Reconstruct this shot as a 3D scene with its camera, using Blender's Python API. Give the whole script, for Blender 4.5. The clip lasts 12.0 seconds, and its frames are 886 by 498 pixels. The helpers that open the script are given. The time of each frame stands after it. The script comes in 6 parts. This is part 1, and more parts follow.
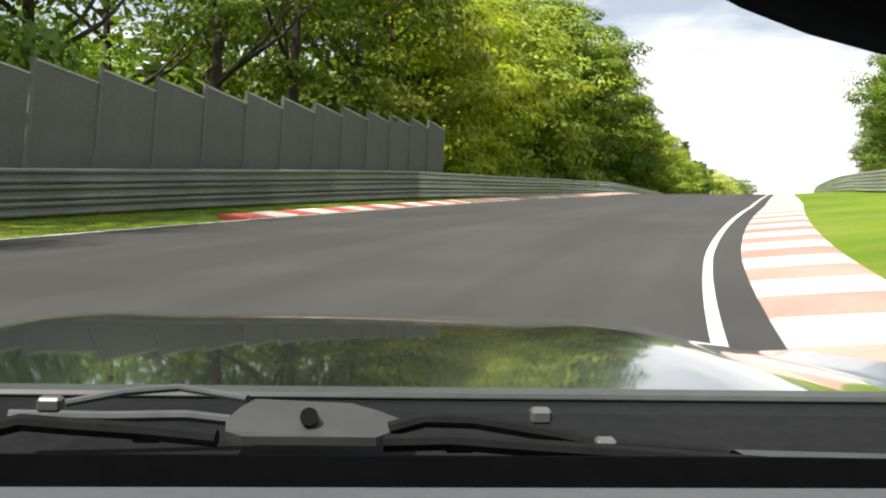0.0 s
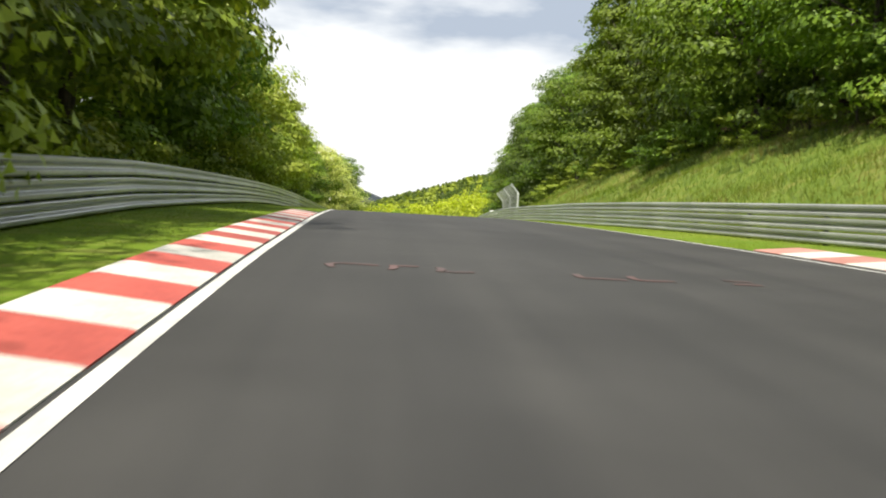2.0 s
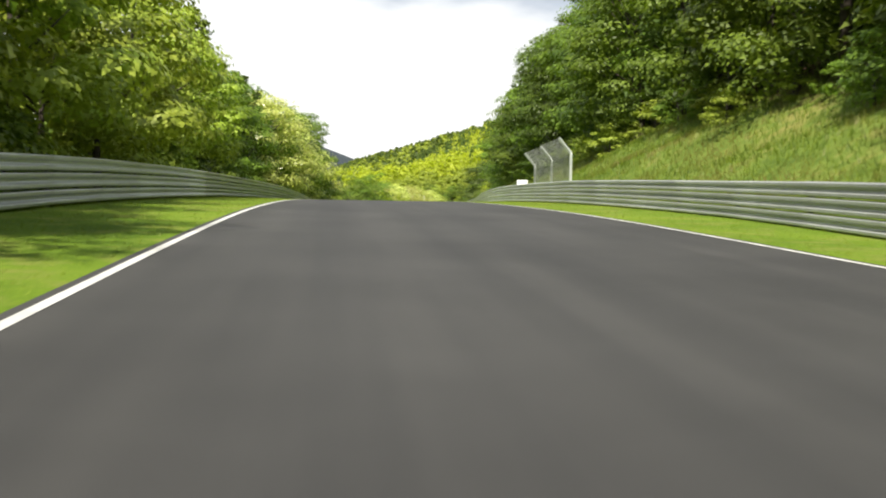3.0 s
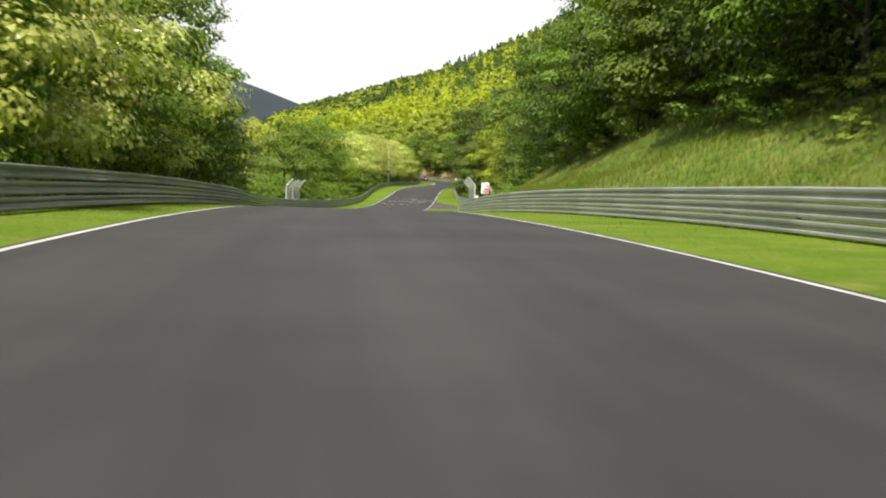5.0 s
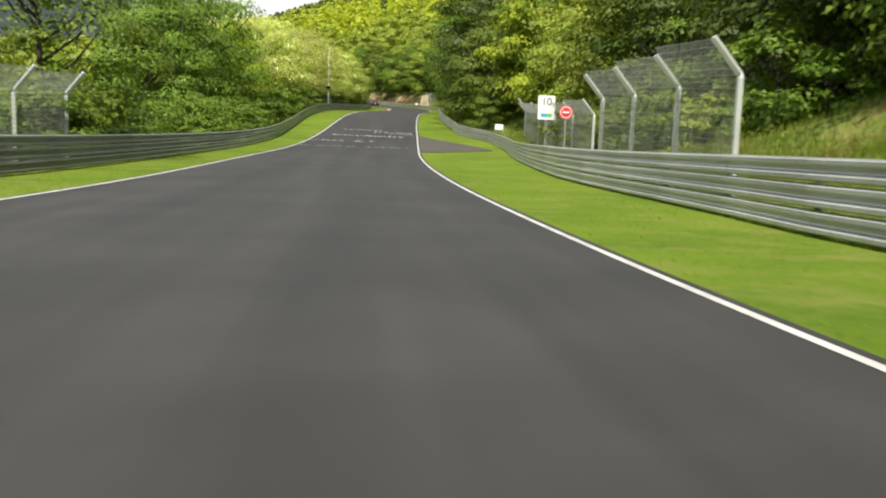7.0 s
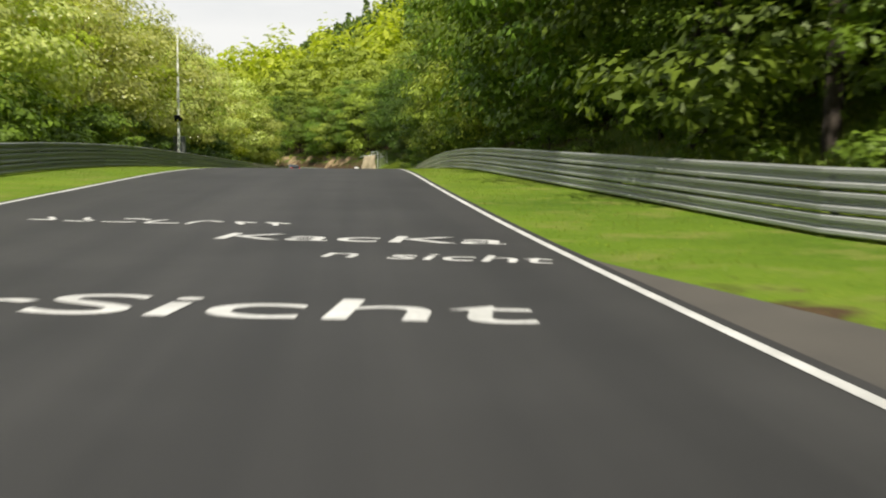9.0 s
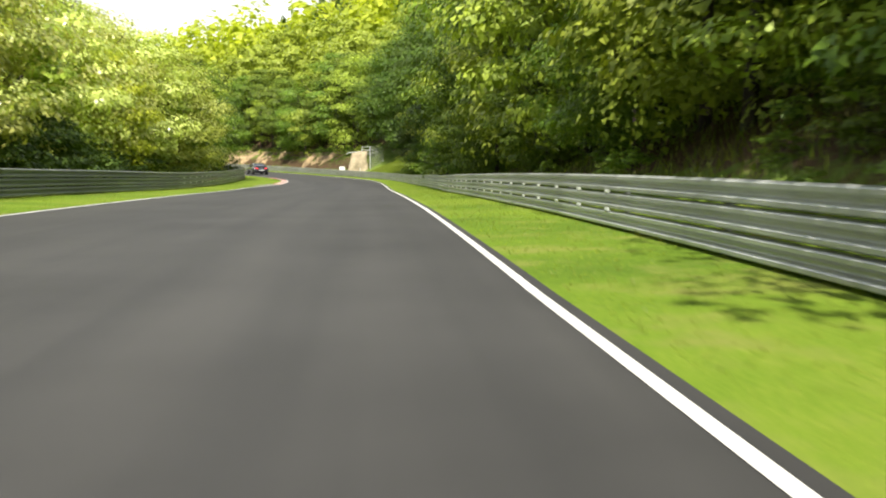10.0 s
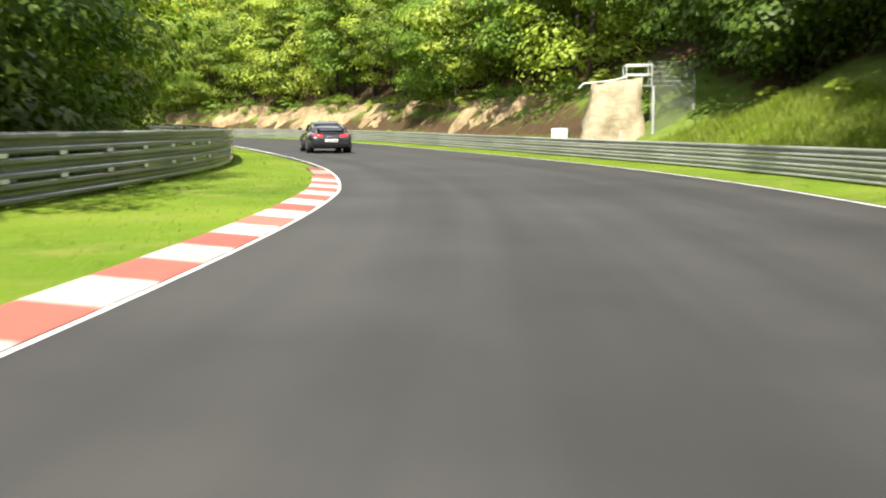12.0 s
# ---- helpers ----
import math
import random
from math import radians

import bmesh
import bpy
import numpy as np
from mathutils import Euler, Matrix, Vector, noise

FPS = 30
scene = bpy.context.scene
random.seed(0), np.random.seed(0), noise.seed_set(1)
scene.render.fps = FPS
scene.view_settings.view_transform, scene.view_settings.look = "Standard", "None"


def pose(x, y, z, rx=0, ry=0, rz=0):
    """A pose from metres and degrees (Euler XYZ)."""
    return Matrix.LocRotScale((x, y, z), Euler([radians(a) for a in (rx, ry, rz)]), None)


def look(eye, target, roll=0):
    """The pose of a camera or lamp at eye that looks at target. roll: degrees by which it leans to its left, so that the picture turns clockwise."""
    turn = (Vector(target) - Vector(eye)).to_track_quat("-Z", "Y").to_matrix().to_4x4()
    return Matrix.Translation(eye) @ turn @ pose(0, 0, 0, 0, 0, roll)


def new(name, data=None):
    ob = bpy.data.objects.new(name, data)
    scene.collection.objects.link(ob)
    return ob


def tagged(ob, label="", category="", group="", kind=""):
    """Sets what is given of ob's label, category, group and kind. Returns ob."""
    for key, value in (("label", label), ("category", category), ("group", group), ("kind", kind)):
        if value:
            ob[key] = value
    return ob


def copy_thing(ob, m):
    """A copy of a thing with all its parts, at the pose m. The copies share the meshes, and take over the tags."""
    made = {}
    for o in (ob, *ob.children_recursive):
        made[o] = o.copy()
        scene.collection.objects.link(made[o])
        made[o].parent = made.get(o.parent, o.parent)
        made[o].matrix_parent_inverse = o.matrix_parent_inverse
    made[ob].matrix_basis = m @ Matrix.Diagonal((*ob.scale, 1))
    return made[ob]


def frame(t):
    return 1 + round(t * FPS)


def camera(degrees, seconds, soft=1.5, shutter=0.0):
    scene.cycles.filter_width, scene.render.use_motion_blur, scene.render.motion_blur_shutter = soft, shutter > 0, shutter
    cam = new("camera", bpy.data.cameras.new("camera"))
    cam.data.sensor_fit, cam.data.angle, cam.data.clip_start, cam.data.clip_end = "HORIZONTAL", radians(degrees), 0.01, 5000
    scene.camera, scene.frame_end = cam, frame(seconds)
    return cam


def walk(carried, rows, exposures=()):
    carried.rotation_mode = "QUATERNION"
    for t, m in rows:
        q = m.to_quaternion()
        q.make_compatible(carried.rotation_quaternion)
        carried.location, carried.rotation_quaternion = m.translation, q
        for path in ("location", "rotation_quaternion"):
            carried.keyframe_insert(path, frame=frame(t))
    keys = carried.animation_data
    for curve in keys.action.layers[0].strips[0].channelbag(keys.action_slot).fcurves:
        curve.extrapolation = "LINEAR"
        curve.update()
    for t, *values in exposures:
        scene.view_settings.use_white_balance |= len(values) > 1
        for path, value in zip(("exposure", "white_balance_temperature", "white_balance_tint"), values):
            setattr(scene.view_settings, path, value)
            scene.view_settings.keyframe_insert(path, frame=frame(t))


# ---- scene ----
cam = camera(47.47, 12.0, soft=2.0, shutter=0.12)
walk(cam, [
    (0.00, pose(4.497, -1.416, 0.783, 90.984, -1.705, 10.950)),
    (0.04, pose(4.497, -1.416, 0.783, 90.984, -1.705, 10.950)),
    (0.40, pose(2.404, 9.194, 1.748, 91.331, -1.846, 3.895)),
    (0.60, pose(1.560, 14.698, 2.325, 91.151, -1.221, 0.714)),
    (0.80, pose(0.956, 20.377, 2.885, 90.732, -2.174, -2.810)),
    (1.00, pose(0.915, 26.080, 3.425, 90.710, -2.847, -6.496)),
    (1.20, pose(1.170, 31.792, 3.956, 89.798, -2.717, -8.281)),
    (1.40, pose(1.672, 37.542, 4.458, 89.679, -2.539, -10.057)),
    (1.60, pose(2.300, 43.343, 4.948, 89.824, -2.795, -11.638)),
    (1.80, pose(3.078, 49.196, 5.472, 90.166, -2.864, -12.692)),
    (2.00, pose(3.971, 55.088, 6.003, 90.298, -2.888, -13.516)),
    (2.20, pose(4.945, 61.016, 6.517, 89.645, -3.099, -14.204)),
    (2.40, pose(6.011, 66.982, 6.986, 88.790, -3.151, -14.672)),
    (2.60, pose(7.109, 72.988, 7.382, 88.330, -2.611, -14.979)),
    (2.80, pose(8.227, 79.035, 7.734, 88.143, -1.620, -15.035)),
    (3.00, pose(9.348, 85.138, 8.065, 87.992, -0.790, -14.969)),
    (3.20, pose(10.457, 91.305, 8.380, 87.817, -0.472, -14.779)),
    (3.40, pose(11.548, 97.532, 8.671, 87.647, -0.505, -14.541)),
    (3.60, pose(12.652, 103.809, 8.925, 87.331, -0.515, -14.479)),
    (3.80, pose(13.763, 110.138, 9.147, 86.856, -0.536, -14.561)),
    (4.00, pose(14.908, 116.515, 9.336, 86.424, -0.599, -14.773)),
    (4.20, pose(16.086, 122.939, 9.485, 86.155, -0.699, -15.113)),
    (4.40, pose(17.312, 129.406, 9.604, 85.947, -0.847, -15.588)),
    (4.60, pose(18.630, 135.906, 9.707, 85.720, -1.081, -16.263)),
    (4.80, pose(20.037, 142.439, 9.798, 85.509, -1.417, -17.196)),
    (5.00, pose(21.517, 149.005, 9.843, 85.171, -1.717, -17.943)),
    (5.20, pose(23.077, 155.600, 9.830, 84.536, -1.928, -18.185)),
    (5.40, pose(24.700, 162.230, 9.762, 83.808, -2.068, -18.229)),
    (5.60, pose(26.344, 168.901, 9.632, 83.341, -2.087, -18.457)),
    (5.80, pose(28.013, 175.615, 9.438, 83.118, -1.973, -18.826)),
    (6.00, pose(29.713, 182.366, 9.197, 82.891, -1.849, -19.224)),
    (6.20, pose(31.431, 189.155, 8.913, 82.527, -1.760, -19.603)),
    (6.40, pose(33.187, 195.980, 8.585, 82.136, -1.695, -20.002)),
    (6.60, pose(35.020, 202.839, 8.216, 81.805, -1.733, -20.473)),
    (6.80, pose(36.922, 209.734, 7.797, 81.498, -1.904, -21.037)),
    (7.00, pose(38.905, 216.649, 7.378, 81.371, -1.939, -21.507)),
    (7.20, pose(40.995, 223.573, 6.978, 81.565, -1.636, -21.761)),
    (7.40, pose(43.158, 230.517, 6.592, 81.934, -1.198, -21.907)),
    (7.60, pose(45.333, 237.494, 6.249, 82.273, -0.901, -22.028)),
    (7.80, pose(47.523, 244.509, 5.947, 82.624, -0.711, -22.068)),
    (8.00, pose(49.768, 251.528, 5.674, 82.939, -0.568, -22.300)),
    (8.20, pose(52.075, 258.540, 5.420, 83.097, -0.460, -22.946)),
    (8.40, pose(54.450, 265.549, 5.201, 83.269, -0.389, -23.779)),
    (8.60, pose(56.930, 272.543, 5.048, 83.824, -0.332, -24.498)),
    (8.80, pose(59.521, 279.522, 4.949, 84.782, -0.277, -25.161)),
    (9.00, pose(62.155, 286.500, 4.949, 85.639, -0.319, -25.706)),
    (9.20, pose(64.792, 293.484, 5.100, 86.224, -0.598, -26.085)),
    (9.40, pose(67.466, 300.467, 5.340, 86.580, -0.925, -26.330)),
    (9.60, pose(70.207, 307.438, 5.576, 86.463, -0.890, -26.443)),
    (9.80, pose(73.020, 314.396, 5.838, 85.837, -0.442, -26.412)),
    (10.00, pose(75.848, 321.357, 6.034, 85.175, -0.317, -26.306)),
    (10.20, pose(78.685, 328.315, 6.101, 84.678, -1.101, -26.177)),
    (10.40, pose(81.511, 335.286, 6.092, 84.244, -2.178, -25.972)),
    (10.60, pose(84.247, 342.312, 6.049, 83.932, -2.656, -25.629)),
    (10.80, pose(86.913, 349.386, 5.961, 83.737, -2.626, -25.183)),
    (11.00, pose(89.473, 356.515, 5.859, 83.640, -2.399, -24.482)),
    (11.20, pose(91.911, 363.701, 5.755, 83.690, -2.057, -23.411)),
    (11.40, pose(94.234, 370.946, 5.650, 83.801, -1.578, -22.081)),
    (11.60, pose(96.419, 378.261, 5.567, 83.783, -1.034, -20.614)),
    (11.80, pose(98.448, 385.654, 5.506, 83.650, -0.403, -18.966)),
    (12.00, pose(100.452, 393.060, 5.449, 83.502, 0.243, -17.288)),
], exposures=[(0.0, 1.12), (0.6, 0.9), (3.0, 0.95), (5.0, 0.75), (6.2, 0.55), (7.0, 0.68), (9.0, 0.5), (9.5, 0.65), (10.2, 1.45), (10.6, 1.8), (11.4, 1.7), (12.0, 1.52)])

# ---- daylight: broken cloud, sun high on the left ----
SUN_ELEV, SUN_AZ = 53.0, 150.0          # degrees; azimuth counted leftwards from +y
sun_to = Vector((-math.sin(radians(SUN_AZ)) * math.cos(radians(SUN_ELEV)),
                 math.cos(radians(SUN_AZ)) * math.cos(radians(SUN_ELEV)), math.sin(radians(SUN_ELEV))))
sun = new("sun", bpy.data.lights.new("sun", "SUN"))
sun.data.energy, sun.data.angle, sun.data.color = 4.6, radians(1.0), (1.0, 0.93, 0.80)
sun.matrix_world = look(sun_to * 100, (0, 0, 0))

world = bpy.data.worlds.new("sky")
scene.world = world
world.use_nodes = True
wn, wl = world.node_tree.nodes, world.node_tree.links
wn.clear()
w_out = wn.new("ShaderNodeOutputWorld")
w_bg = wn.new("ShaderNodeBackground")
w_sky = wn.new("ShaderNodeTexSky")
w_sky.sky_type, w_sky.sun_disc = "NISHITA", False
w_sky.sun_elevation, w_sky.sun_rotation = radians(SUN_ELEV), radians(-SUN_AZ)
w_sky.air_density, w_sky.dust_density = 1.0, 1.5
w_gain = wn.new("ShaderNodeVectorMath")
w_gain.operation = "SCALE"
w_gain.inputs["Scale"].default_value = 0.06
w_tex = wn.new("ShaderNodeTexCoord")
w_map = wn.new("ShaderNodeMapping")
w_map.inputs["Scale"].default_value = (1.0, 1.0, 3.2)
w_noise = wn.new("ShaderNodeTexNoise")
w_noise.inputs["Scale"].default_value, w_noise.inputs["Detail"].default_value = 2.2, 7.0
w_noise.inputs["Roughness"].default_value = 0.52
w_ramp = wn.new("ShaderNodeValToRGB")
w_ramp.color_ramp.elements[0].position, w_ramp.color_ramp.elements[1].position = 0.36, 0.50
w_shade = wn.new("ShaderNodeTexNoise")
w_shade.inputs["Scale"].default_value, w_shade.inputs["Detail"].default_value = 4.0, 6.0
w_tone = wn.new("ShaderNodeValToRGB")
w_tone.color_ramp.elements[0].position, w_tone.color_ramp.elements[0].color = 0.40, (0.27, 0.31, 0.37, 1)
w_tone.color_ramp.elements[1].position, w_tone.color_ramp.elements[1].color = 0.56, (0.60, 0.61, 0.61, 1)
w_mix = wn.new("ShaderNodeMix")
w_mix.data_type = "RGBA"
wl.new(w_tex.outputs["Generated"], w_map.inputs["Vector"])
wl.new(w_map.outputs["Vector"], w_noise.inputs["Vector"])
wl.new(w_map.outputs["Vector"], w_shade.inputs["Vector"])
wl.new(w_noise.outputs["Fac"], w_ramp.inputs["Fac"])
wl.new(w_shade.outputs["Fac"], w_tone.inputs["Fac"])
wl.new(w_sky.outputs["Color"], w_gain.inputs[0])
wl.new(w_ramp.outputs["Color"], w_mix.inputs["Factor"])
wl.new(w_gain.outputs["Vector"], w_mix.inputs[6])
wl.new(w_tone.outputs["Color"], w_mix.inputs[7])
# white haze low over the hills
w_split, w_low = wn.new("ShaderNodeSeparateXYZ"), wn.new("ShaderNodeMapRange")
w_low.inputs["From Min"].default_value, w_low.inputs["From Max"].default_value = 0.135, 0.215
w_haze = wn.new("ShaderNodeMix")
w_haze.data_type = "RGBA"
w_haze.inputs[6].default_value = (0.66, 0.66, 0.645, 1)
wl.new(w_tex.outputs["Generated"], w_split.inputs["Vector"])
wl.new(w_split.outputs["Z"], w_low.inputs["Value"])
wl.new(w_low.outputs["Result"], w_haze.inputs["Factor"])
wl.new(w_mix.outputs[2], w_haze.inputs[7])
wl.new(w_haze.outputs[2], w_bg.inputs["Color"])
w_bg.inputs["Strength"].default_value = 1.0
wl.new(w_bg.outputs["Background"], w_out.inputs["Surface"])

# ---- materials ----
def nodes_of(name):
    m = bpy.data.materials.new(name)
    m.use_nodes = True
    return m, m.node_tree.nodes, m.node_tree.links, m.node_tree.nodes["Principled BSDF"]


def ramp_of(n, stops):
    r = n.new("ShaderNodeValToRGB")
    while len(r.color_ramp.elements) < len(stops):
        r.color_ramp.elements.new(0.5)
    for e, (pos, col) in zip(r.color_ramp.elements, stops):
        e.position, e.color = pos, (*col, 1)
    return r


def noise_of(n, l, vec, scale, detail=5.0, rough=0.55):
    t = n.new("ShaderNodeTexNoise")
    t.inputs["Scale"].default_value, t.inputs["Detail"].default_value = scale, detail
    t.inputs["Roughness"].default_value = rough
    l.new(vec, t.inputs["Vector"])
    return t


def mix_of(n, l, fac, a, b, blend="MIX"):
    m = n.new("ShaderNodeMix")
    m.data_type, m.blend_type = "RGBA", blend
    for value, socket in ((fac, m.inputs[0]), (a, m.inputs[6]), (b, m.inputs[7])):
        if isinstance(value, (int, float)):
            socket.default_value = value
        elif isinstance(value, tuple):
            socket.default_value = (*value, 1)
        else:
            l.new(value, socket)
    return m.outputs[2]


def surface(name, dark, light, rough=0.6, metal=0.0, coarse=0.6, fine_scale=30.0, bump=0.15, coat=0.0, vary=0.0, dist=0.01):
    """A surface with variation at two scales: broad patches and fine grain, with a fine relief."""
    m, n, l, b = nodes_of(name)
    pos = n.new("ShaderNodeTexCoord").outputs["Object"]
    big = noise_of(n, l, pos, coarse, 4.0)
    small = noise_of(n, l, pos, fine_scale, 6.0, 0.65)
    blend = mix_of(n, l, 0.45, big.outputs["Fac"], small.outputs["Fac"])
    r = ramp_of(n, [(0.33, dark), (0.67, light)])
    l.new(blend, r.inputs["Fac"])
    col = r.outputs["Color"]
    if vary:
        info = n.new("ShaderNodeObjectInfo")
        hs = n.new("ShaderNodeHueSaturation")
        mp = n.new("ShaderNodeMapRange")
        mp.inputs["To Min"].default_value, mp.inputs["To Max"].default_value = 1 - vary, 1 + vary
        l.new(info.outputs["Random"], mp.inputs["Value"])
        l.new(mp.outputs["Result"], hs.inputs["Value"])
        l.new(col, hs.inputs["Color"])
        col = hs.outputs["Color"]
    l.new(col, b.inputs["Base Color"])
    rr = n.new("ShaderNodeMapRange")
    rr.inputs["To Min"].default_value, rr.inputs["To Max"].default_value = max(rough - 0.12, 0.02), min(rough + 0.12, 1)
    l.new(big.outputs["Fac"], rr.inputs["Value"])
    l.new(rr.outputs["Result"], b.inputs["Roughness"])
    b.inputs["Metallic"].default_value, b.inputs["Coat Weight"].default_value = metal, coat
    if bump:
        bp = n.new("ShaderNodeBump")
        bp.inputs["Strength"].default_value, bp.inputs["Distance"].default_value = bump, dist
        l.new(small.outputs["Fac"], bp.inputs["Height"])
        l.new(bp.outputs["Normal"], b.inputs["Normal"])
    return m


def leaf_material(name, dark, light, hue=0.018, patch=None, thin=0.33):
    """Leaves: each takes its own tone; light shines through them."""
    m, n, l, b = nodes_of(name)
    geo, info = n.new("ShaderNodeNewGeometry"), n.new("ShaderNodeObjectInfo")
    r = ramp_of(n, [(0.0, dark), (1.0, light)])
    l.new(geo.outputs["Random Per Island"], r.inputs["Fac"])
    hs = n.new("ShaderNodeHueSaturation")
    mh, mv = n.new("ShaderNodeMapRange"), n.new("ShaderNodeMapRange")
    mh.inputs["To Min"].default_value, mh.inputs["To Max"].default_value = 0.5 - hue, 0.5 + hue * 0.4
    mv.inputs["To Min"].default_value, mv.inputs["To Max"].default_value = 0.8, 1.25
    l.new(info.outputs["Random"], mh.inputs["Value"])
    l.new(info.outputs["Random"], mv.inputs["Value"])
    l.new(mh.outputs["Result"], hs.inputs["Hue"])
    l.new(mv.outputs["Result"], hs.inputs["Value"])
    l.new(r.outputs["Color"], hs.inputs["Color"])
    leaf = hs.outputs["Color"]
    if patch:
        spots = noise_of(n, l, n.new("ShaderNodeTexCoord").outputs["Object"], patch[0], 5.0, 0.6)
        where = ramp_of(n, [(0.46, (0, 0, 0)), (0.64, (1, 1, 1))])
        l.new(spots.outputs["Fac"], where.inputs["Fac"])
        leaf = mix_of(n, l, where.outputs["Color"], leaf, patch[1])
    tr = n.new("ShaderNodeBsdfTranslucent")
    gain = mix_of(n, l, 1.0, leaf, (1.25, 1.3, 0.45), "MULTIPLY")
    l.new(gain, tr.inputs["Color"])
    l.new(leaf, b.inputs["Base Color"])
    b.inputs["Roughness"].default_value = 0.5
    b.inputs["Specular IOR Level"].default_value = 0.3
    mx = n.new("ShaderNodeMixShader")
    mx.inputs["Fac"].default_value = thin
    l.new(b.outputs["BSDF"], mx.inputs[1])
    l.new(tr.outputs["BSDF"], mx.inputs[2])
    l.new(mx.outputs["Shader"], n["Material Output"].inputs["Surface"])
    return m


def asphalt_material():
    m, n, l, b = nodes_of("asphalt")
    uv = n.new("ShaderNodeUVMap").outputs["UV"]
    pos = n.new("ShaderNodeTexCoord").outputs["Object"]
    grain = noise_of(n, l, pos, 90.0, 3.0, 0.7)
    patch = noise_of(n, l, pos, 0.35, 5.0)
    stretch = n.new("ShaderNodeMapping")
    stretch.inputs["Scale"].default_value = (1.1, 0.03, 1.0)
    l.new(uv, stretch.inputs["Vector"])
    wear = noise_of(n, l, stretch.outputs["Vector"], 1.0, 4.0)
    base = ramp_of(n, [(0.35, (0.0225, 0.0222, 0.0219)), (0.65, (0.0345, 0.034, 0.0333))])
    l.new(patch.outputs["Fac"], base.inputs["Fac"])
    lane = ramp_of(n, [(0.38, (0.66, 0.66, 0.67)), (0.62, (1.12, 1.1, 1.08))])
    l.new(wear.outputs["Fac"], lane.inputs["Fac"])
    col = mix_of(n, l, 0.8, base.outputs["Color"], lane.outputs["Color"], "MULTIPLY")
    spots = ramp_of(n, [(0.3, (0.72, 0.72, 0.72)), (0.7, (1.25, 1.25, 1.25))])
    l.new(grain.outputs["Fac"], spots.inputs["Fac"])
    col = mix_of(n, l, 0.7, col, spots.outputs["Color"], "MULTIPLY")
    l.new(col, b.inputs["Base Color"])
    b.inputs["Roughness"].default_value = 0.78
    bp = n.new("ShaderNodeBump")
    bp.inputs["Strength"].default_value, bp.inputs["Distance"].default_value = 0.35, 0.006
    l.new(grain.outputs["Fac"], bp.inputs["Height"])
    l.new(bp.outputs["Normal"], b.inputs["Normal"])
    return m


def ground_material():
    """Turf, with earth and leaf litter where the soil attribute says so."""
    m, n, l, b = nodes_of("ground")
    pos = n.new("ShaderNodeTexCoord").outputs["Object"]
    att, wild = n.new("ShaderNodeAttribute"), n.new("ShaderNodeAttribute")
    att.attribute_name, wild.attribute_name = "soil", "wild"
    broad = noise_of(n, l, pos, 0.22, 6.0, 0.6)
    mid = noise_of(n, l, pos, 1.7, 5.0, 0.6)
    blade = noise_of(n, l, pos, 24.0, 5.0, 0.7)
    turf = ramp_of(n, [(0.34, (0.050, 0.098, 0.010)), (0.52, (0.115, 0.185, 0.015)), (0.68, (0.20, 0.24, 0.034))])
    l.new(mix_of(n, l, 0.5, broad.outputs["Fac"], blade.outputs["Fac"]), turf.inputs["Fac"])
    rough_grass = ramp_of(n, [(0.34, (0.055, 0.095, 0.014)), (0.52, (0.12, 0.17, 0.03)), (0.66, (0.21, 0.20, 0.06))])
    l.new(mix_of(n, l, 0.5, mid.outputs["Fac"], broad.outputs["Fac"]), rough_grass.inputs["Fac"])
    dry_spots = noise_of(n, l, pos, 0.9, 6.0, 0.7)
    dry = ramp_of(n, [(0.50, (0, 0, 0)), (0.66, (1, 1, 1))])
    l.new(dry_spots.outputs["Fac"], dry.inputs["Fac"])
    turf_mix = mix_of(n, l, dry.outputs["Color"], turf.outputs["Color"], (0.165, 0.19, 0.04))
    col = mix_of(n, l, wild.outputs["Fac"], turf_mix, rough_grass.outputs["Color"])
    earth = ramp_of(n, [(0.35, (0.030, 0.020, 0.012)), (0.6, (0.085, 0.056, 0.030)), (0.75, (0.16, 0.11, 0.06))])
    l.new(mix_of(n, l, 0.5, mid.outputs["Fac"], blade.outputs["Fac"]), earth.inputs["Fac"])
    edge = n.new("ShaderNodeMapRange")
    edge.inputs["From Min"].default_value, edge.inputs["From Max"].default_value = 0.42, 0.58
    add = n.new("ShaderNodeMath")
    add.operation = "ADD"
    half = n.new("ShaderNodeMath")
    half.operation = "MULTIPLY_ADD"
    half.inputs[1].default_value, half.inputs[2].default_value = 0.9, -0.45
    l.new(mid.outputs["Fac"], half.inputs[0])
    l.new(att.outputs["Fac"], add.inputs[0])
    l.new(half.outputs[0], add.inputs[1])
    l.new(add.outputs[0], edge.inputs["Value"])
    col = mix_of(n, l, edge.outputs["Result"], col, earth.outputs["Color"])
    l.new(col, b.inputs["Base Color"])
    b.inputs["Roughness"].default_value = 0.95
    b.inputs["Specular IOR Level"].default_value = 0.1
    bp = n.new("ShaderNodeBump")
    bp.inputs["Strength"].default_value, bp.inputs["Distance"].default_value = 0.6, 0.05
    l.new(blade.outputs["Fac"], bp.inputs["Height"])
    l.new(bp.outputs["Normal"], b.inputs["Normal"])
    return m


